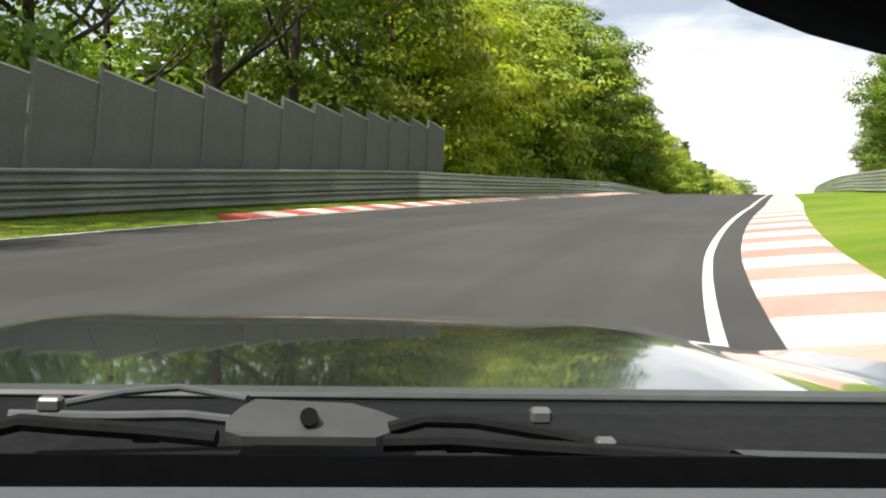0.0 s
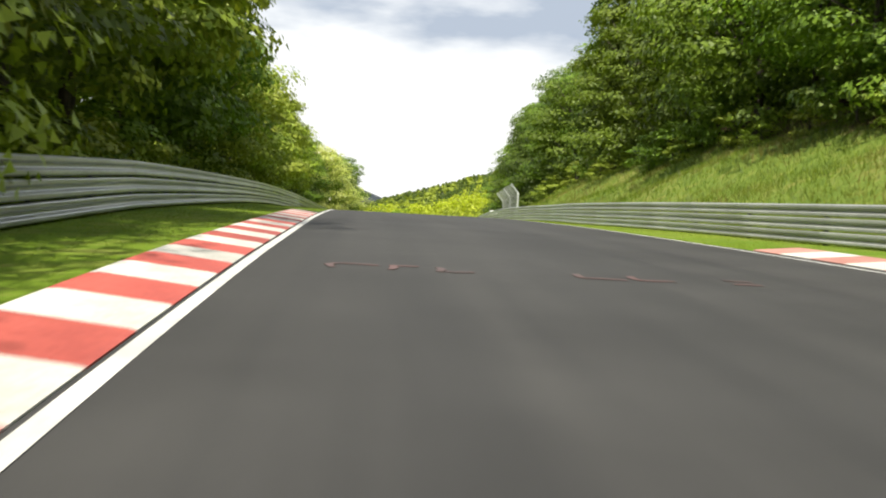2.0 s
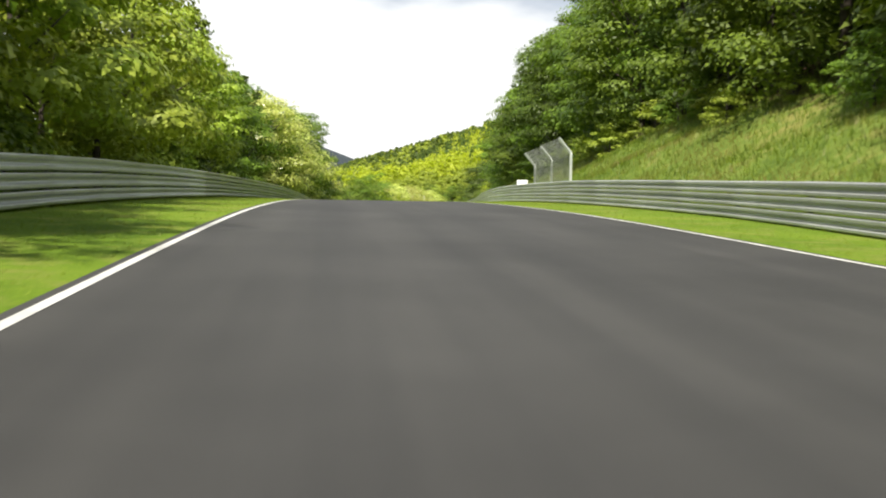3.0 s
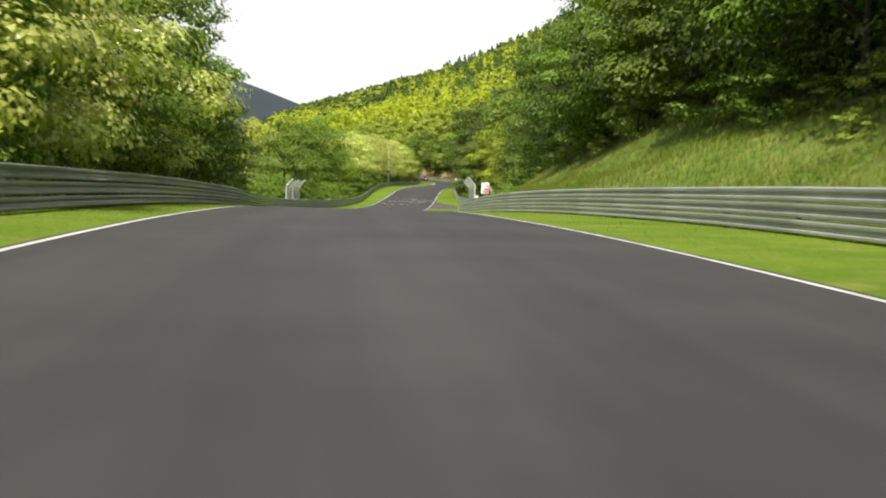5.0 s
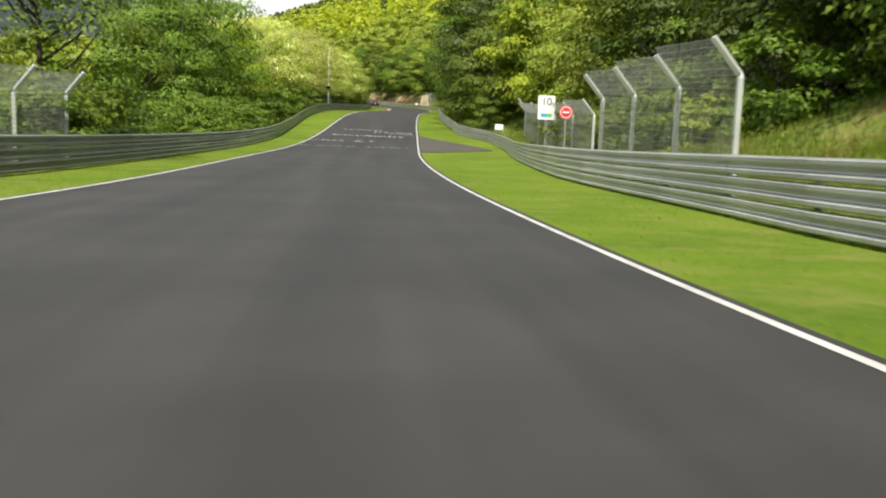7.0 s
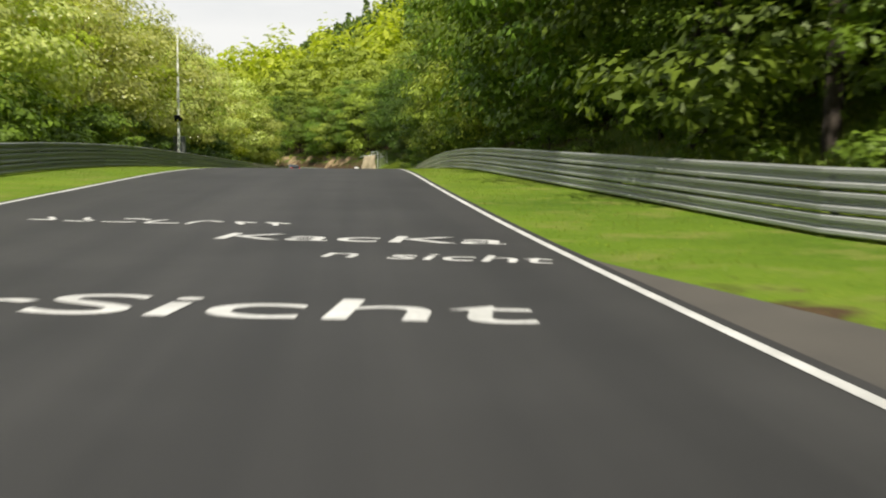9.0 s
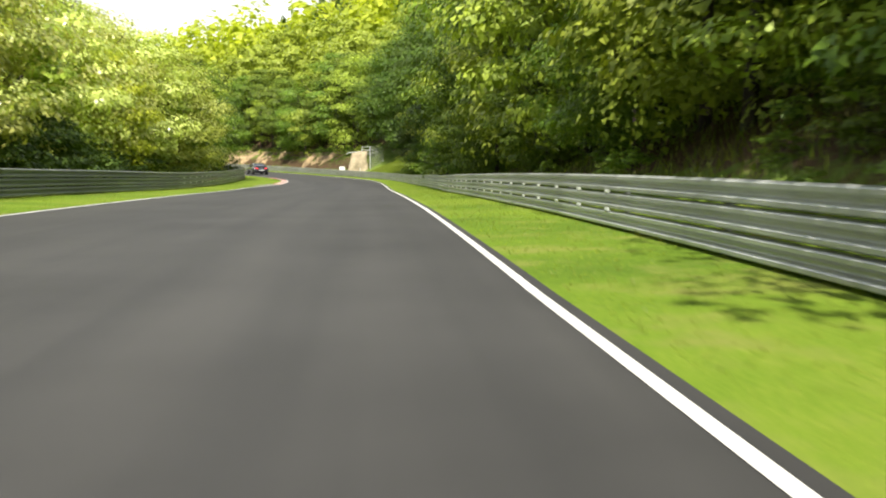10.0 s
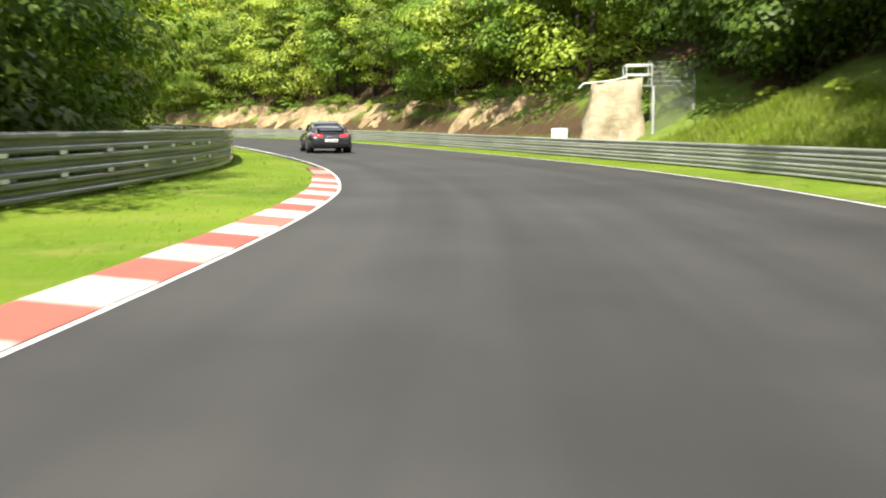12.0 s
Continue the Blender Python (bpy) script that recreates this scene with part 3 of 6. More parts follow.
def build_ground():
    gx, gy = spread(-3500, 3500, -30, 140, 1.0), spread(-2500, 4200, -30, 540, 1.0)
    xx, yy = np.meshgrid(gx, gy)
    z, soil, wild = ground_fields(xx.ravel(), yy.ravel())
    nx, ny = len(gx), len(gy)
    i = (np.arange(ny - 1)[:, None] * nx + np.arange(nx - 1)[None]).ravel()
    faces = np.stack([i, i + 1, i + 1 + nx, i + nx], 1).tolist()
    me = mesh_of("ground", np.stack([xx.ravel(), yy.ravel(), z], 1).tolist(), faces, MAT_GROUND, True)
    for key, val in (("soil", soil), ("wild", wild)):
        me.attributes.new(key, "FLOAT", "POINT").data.foreach_set("value", val.astype(np.float32))
    return tagged(new("ground", me), "green mown verges, rough grass banks and forest floor", "ground", kind="structure")


def ribbon(name, s0, s1, step, edge_a, edge_b, up, mat, skirt=0.0, cols=1):
    """A strip along the road between two lateral lines (functions of s), with a skirt down both sides."""
    ss = np.arange(s0, s1 + step * 0.5, step)
    verts, uv, faces = [], [], []
    n = cols + 1 + (2 if skirt else 0)
    for s in ss:
        a, b = edge_a(s), edge_b(s)
        lats = [a + (b - a) * k / cols for k in range(cols + 1)]
        ups = [up] * len(lats)
        if skirt:
            lats, ups = [lats[0]] + lats + [lats[-1]], [up - skirt] + ups + [up - skirt]
        for q, u in zip(lats, ups):
            verts.append(spot(s, q, u))
            uv.append((q, s))
    for r in range(len(ss) - 1):
        for k in range(n - 1):
            faces.append((r * n + k, r * n + k + 1, (r + 1) * n + k + 1, (r + 1) * n + k))
    return mesh_of(name, verts, faces, mat, False, uv)


build_ground()
road = tagged(new("road", ribbon("road", -22, 606, 1.0, lambda s: half_width(s, 1) + 0.16, lambda s: -half_width(s, -1) - float(np.interp(s, (-40, 72, 76), (0.40, 0.40, 0.16))), 0.0, MAT_ASPHALT, 0.15, 8)),
              "dark grey worn asphalt racing circuit, two lanes wide", "road", kind="structure")
tagged(new("side_entrance", ribbon("side_entrance", 283.2, 305.8, 0.5, lambda s: -float(half_width(s, -1)) - 0.165, lambda s: -max(float(apron_lat(s)), float(half_width(s, -1)) + 0.17), -0.002, MAT_APRON, 0.15, 4)),
       "dusty grey-brown asphalt apron beside the track", "pavement", kind="structure")
for side, label in ((1, "white painted edge line along the asphalt"), (-1, "white painted edge line along the asphalt")):
    line = tagged(new("edge_line", ribbon("edge_line", -21, 600, 1.0, lambda s: side * (half_width(s, side) + 0.055), lambda s: side * (half_width(s, side) - (0.0 if side > 0 and 409 < s < 452 else 0.055 if side > 0 else 0.035)),
                                          0.005, MAT_LINE)), label, "road marking", kind="structure")


def build_mountain():
    """The far wooded mountain that closes the valley."""
    cols, rows = 90, 16
    verts = []
    for r in range(rows):
        v = r / (rows - 1)
        for c in range(cols):
            x = -1500 + 3400 * c / (cols - 1)
            high = 245 * math.exp(-abs(x / 620) ** 3) + 60 * math.exp(-((x + 900) / 500) ** 2) + 26 * math.exp(-((x - 1300) / 500) ** 2)
            high += 6 * noise.noise(Vector((x * 0.004, r * 0.3, 0.0))) + 2.5 * noise.noise(Vector((x * 0.03, r * 0.9, 3.0)))
            verts.append((x, 2250 + 700 * v, -6 + high * math.sin(v * math.pi * 0.62) / math.sin(math.pi * 0.5)))
    faces = [(r * cols + c, r * cols + c + 1, (r + 1) * cols + c + 1, (r + 1) * cols + c) for r in range(rows - 1) for c in range(cols - 1)]
    return tagged(new("backdrop", mesh_of("backdrop", verts, faces, MAT_FAR_WOOD_HAZED, True)), "far dark wooded mountain with the blue haze of distance in its colour", "mountain", kind="structure")


build_mountain()


# ---- helpers for things ----
def thing(name, label, category, at=None, group="", kind=""):
    ob = new(name)
    ob.empty_display_size = 0.3
    if at is not None:
        ob.matrix_basis = at
    return tagged(ob, label, category, group, kind)


def part_mesh(name, me, parent, m=None, label=""):
    ob = new(name, me)
    ob.parent = parent
    if m is not None:
        ob.matrix_basis = m
    return tagged(ob, label)


def part(name, bm, material, parent, label="", m=None, smooth=False):
    me = bpy.data.meshes.new(name)
    bm.to_mesh(me)
    bm.free()
    me.materials.append(material)
    if smooth:
        me.polygons.foreach_set("use_smooth", [True] * len(me.polygons))
    return part_mesh(name, me, parent, m, label)


def box(bm, x0, x1, y0, y1, z0, z1, bevel=0.0):
    made = bmesh.ops.create_cube(bm, size=1.0, matrix=Matrix.Translation(((x0 + x1) / 2, (y0 + y1) / 2, (z0 + z1) / 2)) @ Matrix.Diagonal((x1 - x0, y1 - y0, z1 - z0, 1)))
    if bevel:
        edges = {e for v in made["verts"] for e in v.link_edges}
        bmesh.ops.bevel(bm, geom=list(edges), offset=bevel, segments=1, affect="EDGES")
    return bm


def along(a, b, roll=0.0):
    """The pose at a whose x axis runs to b, z up as far as it can."""
    x = (Vector(b) - Vector(a)).normalized()
    y = Vector((0, 0, 1)).cross(x).normalized()
    z = x.cross(y)
    return Matrix(((x.x, y.x, z.x, a[0]), (x.y, y.y, z.y, a[1]), (x.z, y.z, z.z, a[2]), (0, 0, 0, 1)))


def tube(points, radius, sides=8, caps=True):
    """A tube through points; radius a number or one for each point."""
    bm = bmesh.new()
    pts = [Vector(p) for p in points]
    rr = radius if isinstance(radius, (list, tuple)) else [radius] * len(pts)
    rings = []
    for i, p in enumerate(pts):
        d = (pts[min(i + 1, len(pts) - 1)] - pts[max(i - 1, 0)]).normalized()
        u = d.orthogonal().normalized() if abs(d.z) > 0.9 else Vector((0, 0, 1)).cross(d).normalized()
        v = d.cross(u)
        rings.append([bm.verts.new(p + (u * math.cos(2 * math.pi * k / sides) + v * math.sin(2 * math.pi * k / sides)) * rr[i]) for k in range(sides)])
    for a, b in zip(rings, rings[1:]):
        for k in range(sides):
            bm.faces.new((a[k], a[(k + 1) % sides], b[(k + 1) % sides], b[k]))
    if caps:
        bm.faces.new(rings[0][::-1])
        bm.faces.new(rings[-1])
    return bm


# ---- crash barriers: three W-shaped beams on steel posts ----
BEAM_LEN = 4.0


def beam_mesh():
    half = [(0.160, 0.0), (0.154, 0.030), (0.141, 0.068), (0.124, 0.083), (0.078, 0.083), (0.058, 0.064), (0.030, 0.010), (0.012, 0.002)]
    prof = half + [(-z, y) for z, y in half[::-1]]
    ring = [(y, z) for z, y in prof] + [(y - 0.012, z) for z, y in prof[::-1]]
    n = len(ring)
    verts = [(0.0, y, z) for y, z in ring] + [(BEAM_LEN + 0.08, y, z) for y, z in ring]
    faces = [(k, (k + 1) % n, n + (k + 1) % n, n + k) for k in range(n)] + [tuple(range(n))[::-1], tuple(range(n, 2 * n))]
    return mesh_of("beam", verts, faces, MAT_STEEL)


def post_mesh():
    bm = bmesh.new()
    box(bm, -0.05, 0.05, -0.07, -0.062, -0.9, 1.02)
    box(bm, -0.05, 0.05, -0.008, 0.0, -0.9, 1.02)
    box(bm, -0.004, 0.004, -0.064, -0.006, -0.9, 1.02)
    for z in (0.19, 0.53, 0.87):
        box(bm, -0.035, 0.035, 0.0, 0.03, z - 0.05, z + 0.05)
    me = bpy.data.meshes.new("post")
    bm.to_mesh(me)
    bm.free()
    me.materials.append(MAT_STEEL_DARK)
    return me


def reflector_mesh():
    bm = bmesh.new()
    box(bm, -0.13, 0.13, 0.0, 0.018, -0.032, 0.032, 0.006)
    me = bpy.data.meshes.new("reflector")
    bm.to_mesh(me)
    bm.free()
    me.materials.append(MAT_SIGN_WHITE)
    return me


ME_BEAM, ME_POST, ME_REFLECTOR = beam_mesh(), post_mesh(), reflector_mesh()
ME_BEAM_CREAM = ME_BEAM.copy()
ME_BEAM_CREAM.materials[0] = MAT_CREAM
ME_BEAM_SHADED = ME_BEAM.copy()
ME_BEAM_SHADED.materials[0] = MAT_STEEL_SHADED


def rail_stops(s0, s1, side):
    stops, s = [], s0
    while s < s1:
        stops.append(s)
        k = (spot(s + 1, side * float(rail_lat(s + 1, side))) - spot(s, side * float(rail_lat(s, side)))).length
        s += BEAM_LEN / max(k, 0.4)
    return stops


def rail_high(s, side):
    """The barrier's height along the track."""
    if side > 0:
        return float(np.interp(s, (-40, 0, 20, 35, 50, 65, 80, 100, 110, 170, 250, 320, 390, 424, 620), (0.93, 0.93, 0.95, 1.07, 1.06, 1.06, 1.17, 1.04, 1.08, 0.98, 1.00, 0.88, 0.88, 1.05, 1.05)))
    return float(np.interp(s, (-40, 0, 20, 35, 50, 65, 80, 100, 110, 170, 205, 236, 256, 300, 345, 395, 412, 430, 620), (1.01, 1.01, 1.02, 1.03, 1.03, 0.92, 0.92, 0.98, 0.90, 0.94, 0.92, 1.08, 1.04, 0.84, 0.79, 0.80, 0.72, 0.66, 0.68)))


def guardrail(stops, side, label):
    """A run of barrier; the beams face the road."""
    feet = [spot(q, side * float(rail_lat(q, side)), float(verge_rise(q, side)) - 0.03) for q in stops]
    highs = [rail_high(q, side) / 1.05 for q in stops]
    if side > 0:
        feet, highs = feet[::-1], highs[::-1]
    base = thing("guardrail", label, "crash barrier", Matrix.Translation(feet[0]), "crash barriers along the track")
    inv = Matrix.Translation(-feet[0])
    marks = stops[::-1] if side > 0 else stops
    for k, (a, b, h, q) in enumerate(zip(feet, feet[1:], highs, marks)):
        m = inv @ along(a, b) @ Matrix.Diagonal((1, 1, h, 1))
        part_mesh("post", ME_POST, base, m)
        for z in (0.38, 0.725):
            if (346 < q < 400) if side < 0 else (390 < q < 440):
                for x in (0.6, 2.6):
                    part_mesh("reflector", ME_REFLECTOR, base, m @ Matrix.Translation((x, 0.105, z)), "small white reflector")
        h2 = highs[k + 1]
        for z in (0.20, 0.545, 0.89):
            p, q2 = a + Vector((0, 0, z * h)), b + Vector((0, 0, z * h2))
            # left beams, turned from the sun, get the steel with shade in its colour
            skin = ME_BEAM_CREAM if side > 0 and 46 < q < 60 and z < 0.8 else ME_BEAM_SHADED if side > 0 and (q < 38 or q > 130) else ME_BEAM
            part_mesh("beam", skin, base, inv @ along(p, q2) @ Matrix.Translation((0, 0.03 + 0.005 * (k % 2), 0)) @ Matrix.Diagonal(((q2 - p).length / BEAM_LEN, 1, h, 1)))
    return base


for side, label in ((1, "galvanised steel crash barrier with three stacked beams on the grass verge"),
                    (-1, "galvanised steel crash barrier with three stacked beams below a wooded bank")):
    stops = rail_stops(-20, 560, side)
    for a in range(0, len(stops) - 1, 25):
        guardrail(stops[a:a + 26], side, label)


# ---- kerbs: painted concrete blocks, ramped up away from the track ----
def kerb_block_mesh(name, length, width, high, mat):
    prof = [(0.0, -0.2), (0.0, 0.012), (0.04, 0.022), (width * 0.55, high * 0.7), (width * 0.9, high), (width, high * 0.93), (width, -0.2)]
    n, g = len(prof), 0.006
    verts = [(g, y, z) for y, z in prof] + [(length - g, y, z) for y, z in prof]
    faces = [(k, n + k, n + k + 1, k + 1) for k in range(n - 1)] + [tuple(range(n)), tuple(range(n, 2 * n))[::-1]]
    return mesh_of(name, verts, faces, mat)


def kerb(s0, s1, side, length, width, high, label, gap=0.12, mats=None):
    """Blocks laid end to end beside the edge line."""
    pair = [kerb_block_mesh("kerb_block", length, width, high, m) for m in (mats or (MAT_RED, MAT_WHITE))]
    base = thing("kerb", label, "kerb", Matrix.Translation(spot(s0, side * float(half_width(s0, side)))), "kerbs beside the track")
    inv = Matrix.Translation(-base.matrix_basis.translation)
    s, k = s0, 0
    while s < s1:
        a, b = (spot(q, side * (float(half_width(q, side)) + gap), 0.0) for q in (s, s + length))
        m = inv @ along(a, b)
        if side < 0:
            m = m @ Matrix.Diagonal((1, -1, 1, 1))
        part_mesh("kerb_block", pair[k % 2], base, m @ Matrix.Diagonal(((b - a).length / length, 1, 1, 1)))
        s, k = s + length, k + 1
    return base


kerb(18.0, 31.5, 1, 1.0, 0.78, 0.09, "red and white painted concrete kerb with scuffed blocks")
kerb(31.5, 50.5, 1, 1.0, 0.78, 0.09, "dirty worn kerb with faded red and grey white blocks", 0.09, (MAT_RED_DIRTY, MAT_WHITE_DIRTY))
kerb(50.55, 86.5, 1, 1.0, 0.78, 0.09, "red and white painted concrete kerb with scuffed blocks", 0.09)
kerb(-12.0, 74.0, -1, 1.15, 1.0, 0.10, "sun-bleached red and white concrete kerb inside the bend", 0.35, (MAT_RED_PALE, MAT_WHITE_SUN))
kerb(401.0, 409.0, 1, 2.0, 0.8, 0.025, "worn grey concrete strip edging the verge before the bend", 0.09, (MAT_WHITE_DIRTY, MAT_WHITE_DIRTY))
kerb(409.05, 431.0, 1, 1.05, 0.52, 0.06, "red and white painted concrete kerb at the left-hand bend", 0.058, (MAT_RED_SCUFFED, MAT_WHITE_SCUFFED))
kerb(431.05, 437.0, 1, 2.0, 0.45, 0.03, "faded dusty end of the kerb in the bend", 0.058, (MAT_RED_DIRTY, MAT_RED_PALE))


# ---- trees ----
def leaves_mesh(name, centres, normals, sizes, rng, mat, aspect=0.85):
    """Leaf sprays, one blade each, as one mesh."""
    n = len(centres)
    nrm = normals / np.linalg.norm(normals, axis=1, keepdims=True)
    u = np.cross(nrm, rng.normal(size=(n, 3)))
    u /= np.linalg.norm(u, axis=1, keepdims=True) + 1e-9
    v = np.cross(nrm, u)
    L, W = sizes[:, None], sizes[:, None] * aspect
    verts = np.stack([centres - u * L * 0.5 - v * W * 0.5, centres - u * L * 0.5 + v * W * 0.5, centres + u * L * 0.55], 1).reshape(-1, 3)
    return leaf_mesh(name, verts, mat)


def leaf_mesh(name, verts, mat):
    n = len(verts) // 3
    me = bpy.data.meshes.new(name)
    me.vertices.add(3 * n)
    me.vertices.foreach_set("co", verts.astype(np.float32).ravel())
    me.loops.add(3 * n)
    me.loops.foreach_set("vertex_index", np.arange(3 * n, dtype=np.int32))
    me.polygons.add(n)
    me.polygons.foreach_set("loop_start", np.arange(0, 3 * n, 3, dtype=np.int32))
    me.materials.append(mat)
    me.update()
    return me


def trunk_bmesh(height, radius, limbs, rng):
    out = bmesh.new()
    lean = rng.normal(0, 0.03, 2)
    line = [(lean[0] * z + 0.05 * math.sin(z), lean[1] * z, z) for z in (-0.5, 0.3, height * 0.3, height * 0.55, height * 0.8)]
    rods = [(line, [radius * 1.35, radius, radius * 0.75, radius * 0.5, radius * 0.15])]
    for _ in range(limbs):
        z = height * rng.uniform(0.22, 0.6)
        a, reach = rng.uniform(0, 2 * math.pi), height * rng.uniform(0.18, 0.3)
        c, s = math.cos(a), math.sin(a)
        rods.append(([(0, 0, z), (c * reach * 0.5, s * reach * 0.5, z + reach * 0.35), (c * reach, s * reach, z + reach * 0.9)], [radius * 0.42, radius * 0.28, radius * 0.08]))
    for pts, rad in rods:
        b = tube(pts, rad, 7)
        me = bpy.data.meshes.new("tmp")
        b.to_mesh(me)
        b.free()
        out.from_mesh(me)
        bpy.data.meshes.remove(me)
    return out


def crown_points(height, spread_r, base, clumps, per, rng):
    """Leaf places and normals: domed clumps on an uneven egg-shaped shell, leafy above and bare below, with gaps between them."""
    cs, ns = [], []
    mid, half = (height + base) / 2, (height - base) / 2
    for _ in range(clumps):
        d = rng.normal(size=3)
        d /= np.linalg.norm(d)
        r = rng.uniform(0.5, 1.0) ** 0.6
        shape = spread_r * (1.0 - 0.28 * d[2]) * rng.uniform(0.78, 1.14)
        c = np.array([d[0] * shape * r, d[1] * shape * r, mid + d[2] * half * r])
        size = spread_r * rng.uniform(0.22, 0.42)
        off = rng.normal(size=(per, 3)) + d * 0.45
        off /= np.linalg.norm(off, axis=1, keepdims=True)
        dome = rng.uniform(size=per) < 0.78
        off[:, 2] = np.where(dome, np.abs(off[:, 2]), off[:, 2])
        reach = np.where(dome, rng.uniform(0.72, 1.05, per), rng.uniform(0.2, 0.9, per))[:, None]
        cs.append(c + off * reach * size * np.array([1.2, 1.2, 0.62]))
        ns.append(off + d * 0.3 + np.array([0, 0, 0.4]) + rng.normal(0, 0.2, (per, 3)))
    return np.concatenate(cs), np.concatenate(ns)


def broadleaf(height, spread_r, base, clumps, per, leaf, mat, seed, label):
    rng = np.random.default_rng(seed)
    tree = thing("tree", label, "tree")
    part("trunk", trunk_bmesh(height, height * 0.0145 + 0.02, 7, rng), MAT_BARK, tree, smooth=True)
    c, n = crown_points(height, spread_r, base, clumps, per, rng)
    part_mesh("crown", leaves_mesh("crown", c, n, leaf * rng.uniform(0.65, 1.3, len(c)), rng, mat), tree)
    return tree


def spruce(height, spread_r, whorls, per, leaf, seed, label):
    rng = np.random.default_rng(seed)
    tree = thing("conifer", label, "tree")
    part("trunk", tube([(0, 0, -0.5), (0, 0, height * 0.5), (0, 0, height * 0.97)], [height * 0.016, height * 0.01, 0.02], 7), MAT_BARK, tree, smooth=True)
    cs, ns = [], []
    for k in range(whorls):
        f = (k + 0.5) / whorls
        z, reach = height * (0.08 + 0.9 * f), spread_r * (1 - f) ** 0.8 + 0.15
        for b in range(7):
            a = rng.uniform(0, 2 * math.pi)
            t = rng.uniform(0.15, 1.0, per)
            rad = reach * t * rng.uniform(0.75, 1.1)
            x, y = rad * math.cos(a) + rng.normal(0, 0.16, per), rad * math.sin(a) + rng.normal(0, 0.16, per)
            cs.append(np.stack([x, y, z - 0.28 * rad + rng.normal(0, 0.1, per)], 1))
            ns.append(np.stack([rng.normal(0, 0.5, per), rng.normal(0, 0.5, per), np.full(per, 0.8)], 1))
    c, n = np.concatenate(cs), np.concatenate(ns)
    part_mesh("crown", leaves_mesh("crown", c, n, leaf * rng.uniform(0.7, 1.3, len(c)), rng, MAT_NEEDLE, 0.4), tree)
    return tree


GREEN_LABEL = "broadleaved tree in full green summer leaf beside the track"
PALE_LABEL = "broadleaved tree with silvery light leaves behind the barrier"
TREES = [broadleaf(12.0, 3.9, 1.2, 50, 176, 0.212, MAT_LEAF, 11, GREEN_LABEL), broadleaf(10.5, 3.6, 0.8, 46, 168, 0.212, MAT_LEAF_LIGHT, 12, GREEN_LABEL),
         broadleaf(13.5, 4.3, 2.2, 48, 176, 0.212, MAT_LEAF, 13, GREEN_LABEL), broadleaf(9.0, 3.4, 0.5, 42, 168, 0.212, MAT_LEAF_LIGHT, 14, GREEN_LABEL),
         broadleaf(11.0, 4.4, 0.4, 62, 168, 0.212, MAT_LEAF_PALE, 15, PALE_LABEL),
         broadleaf(13.0, 5.0, 3.3, 62, 176, 0.212, MAT_LEAF, 16, "tall broadleaved tree with a high dark crown above the barrier"),
         broadleaf(12.0, 4.2, -0.4, 60, 168, 0.212, MAT_LEAF, 17, "broadleaved tree leafed down to the ground above the barrier"),
         # lit counterpart of the tree above, sunlight put into the leaf colour
         broadleaf(11.5, 4.3, -0.3, 60, 168, 0.212, MAT_LEAF_LIGHT, 18, "sunlit light green tree leafed down to the ground above the barrier"),
         # this one's leaf colour holds the sunlight too
         broadleaf(10.0, 3.9, -0.2, 52, 168, 0.212, MAT_LEAF_YELLOW_SUNLIT, 19, "yellow-green tree with full sun put into its leaf colour"),
         # two trees whose leaf colour carries the shade of the wood
         broadleaf(13.0, 4.8, 2.6, 66, 176, 0.212, MAT_LEAF_SHADED, 20, "tall tree overhanging the barrier, shade put into its leaf colour"),
         broadleaf(11.5, 4.2, -0.3, 60, 168, 0.212, MAT_LEAF_SHADED, 33, "tree leafed down to the ground on the bank, shade put into its leaf colour"),
         broadleaf(14.5, 4.4, 4.6, 32, 150, 0.205, MAT_LEAF, 34, "tall open tree with a bare dark trunk behind the fence")]
BUSHES = [broadleaf(3.2, 1.9, 0.0, 30, 60, 0.17, MAT_LEAF, 21, "dense green bush on the bank"), broadleaf(2.3, 1.6, -0.1, 26, 60, 0.16, MAT_LEAF_LIGHT, 22, "light green bush on the bank")]
SPRUCES = [spruce(15.0, 2.7, 26, 17, 0.5, 31, "dark green spruce in the wood beside the track"), spruce(12.0, 2.3, 22, 17, 0.46, 32, "dark green spruce in the wood beside the track")]
for master, name in [(t, "tree") for t in TREES] + [(t, "bush") for t in BUSHES] + [(t, "conifer") for t in SPRUCES]:
    master.name = name
    if name == "bush":
        master["category"] = "bush"
PLACED = set()


def plant(master, x, y, size, rng, sink=0.15):
    m = Matrix.Translation((x, y, ground_z(x, y) - sink)) @ Matrix.Rotation(rng.uniform(0, 2 * math.pi), 4, "Z") @ Matrix.Diagonal((size, size, size * rng.uniform(0.92, 1.12), 1))
    if master.name not in PLACED:
        PLACED.add(master.name)
        master.matrix_basis = m
        return master
    c = copy_thing(master, Matrix.Identity(4))
    c.matrix_basis = m
    return c


def belt(s0, s1, step, lat0, lat1, kinds, size0, size1, seed, side=1):
    """Trees in a loose row along the road, between two distances from its middle."""
    rng, s = np.random.default_rng(seed), s0
    while s < s1:
        p = spot(s + rng.uniform(-0.35, 0.35) * step, side * rng.uniform(lat0, lat1))
        plant(kinds[int(rng.integers(len(kinds)))], p.x, p.y, rng.uniform(size0, size1), rng)
        s += step * rng.uniform(0.75, 1.25)


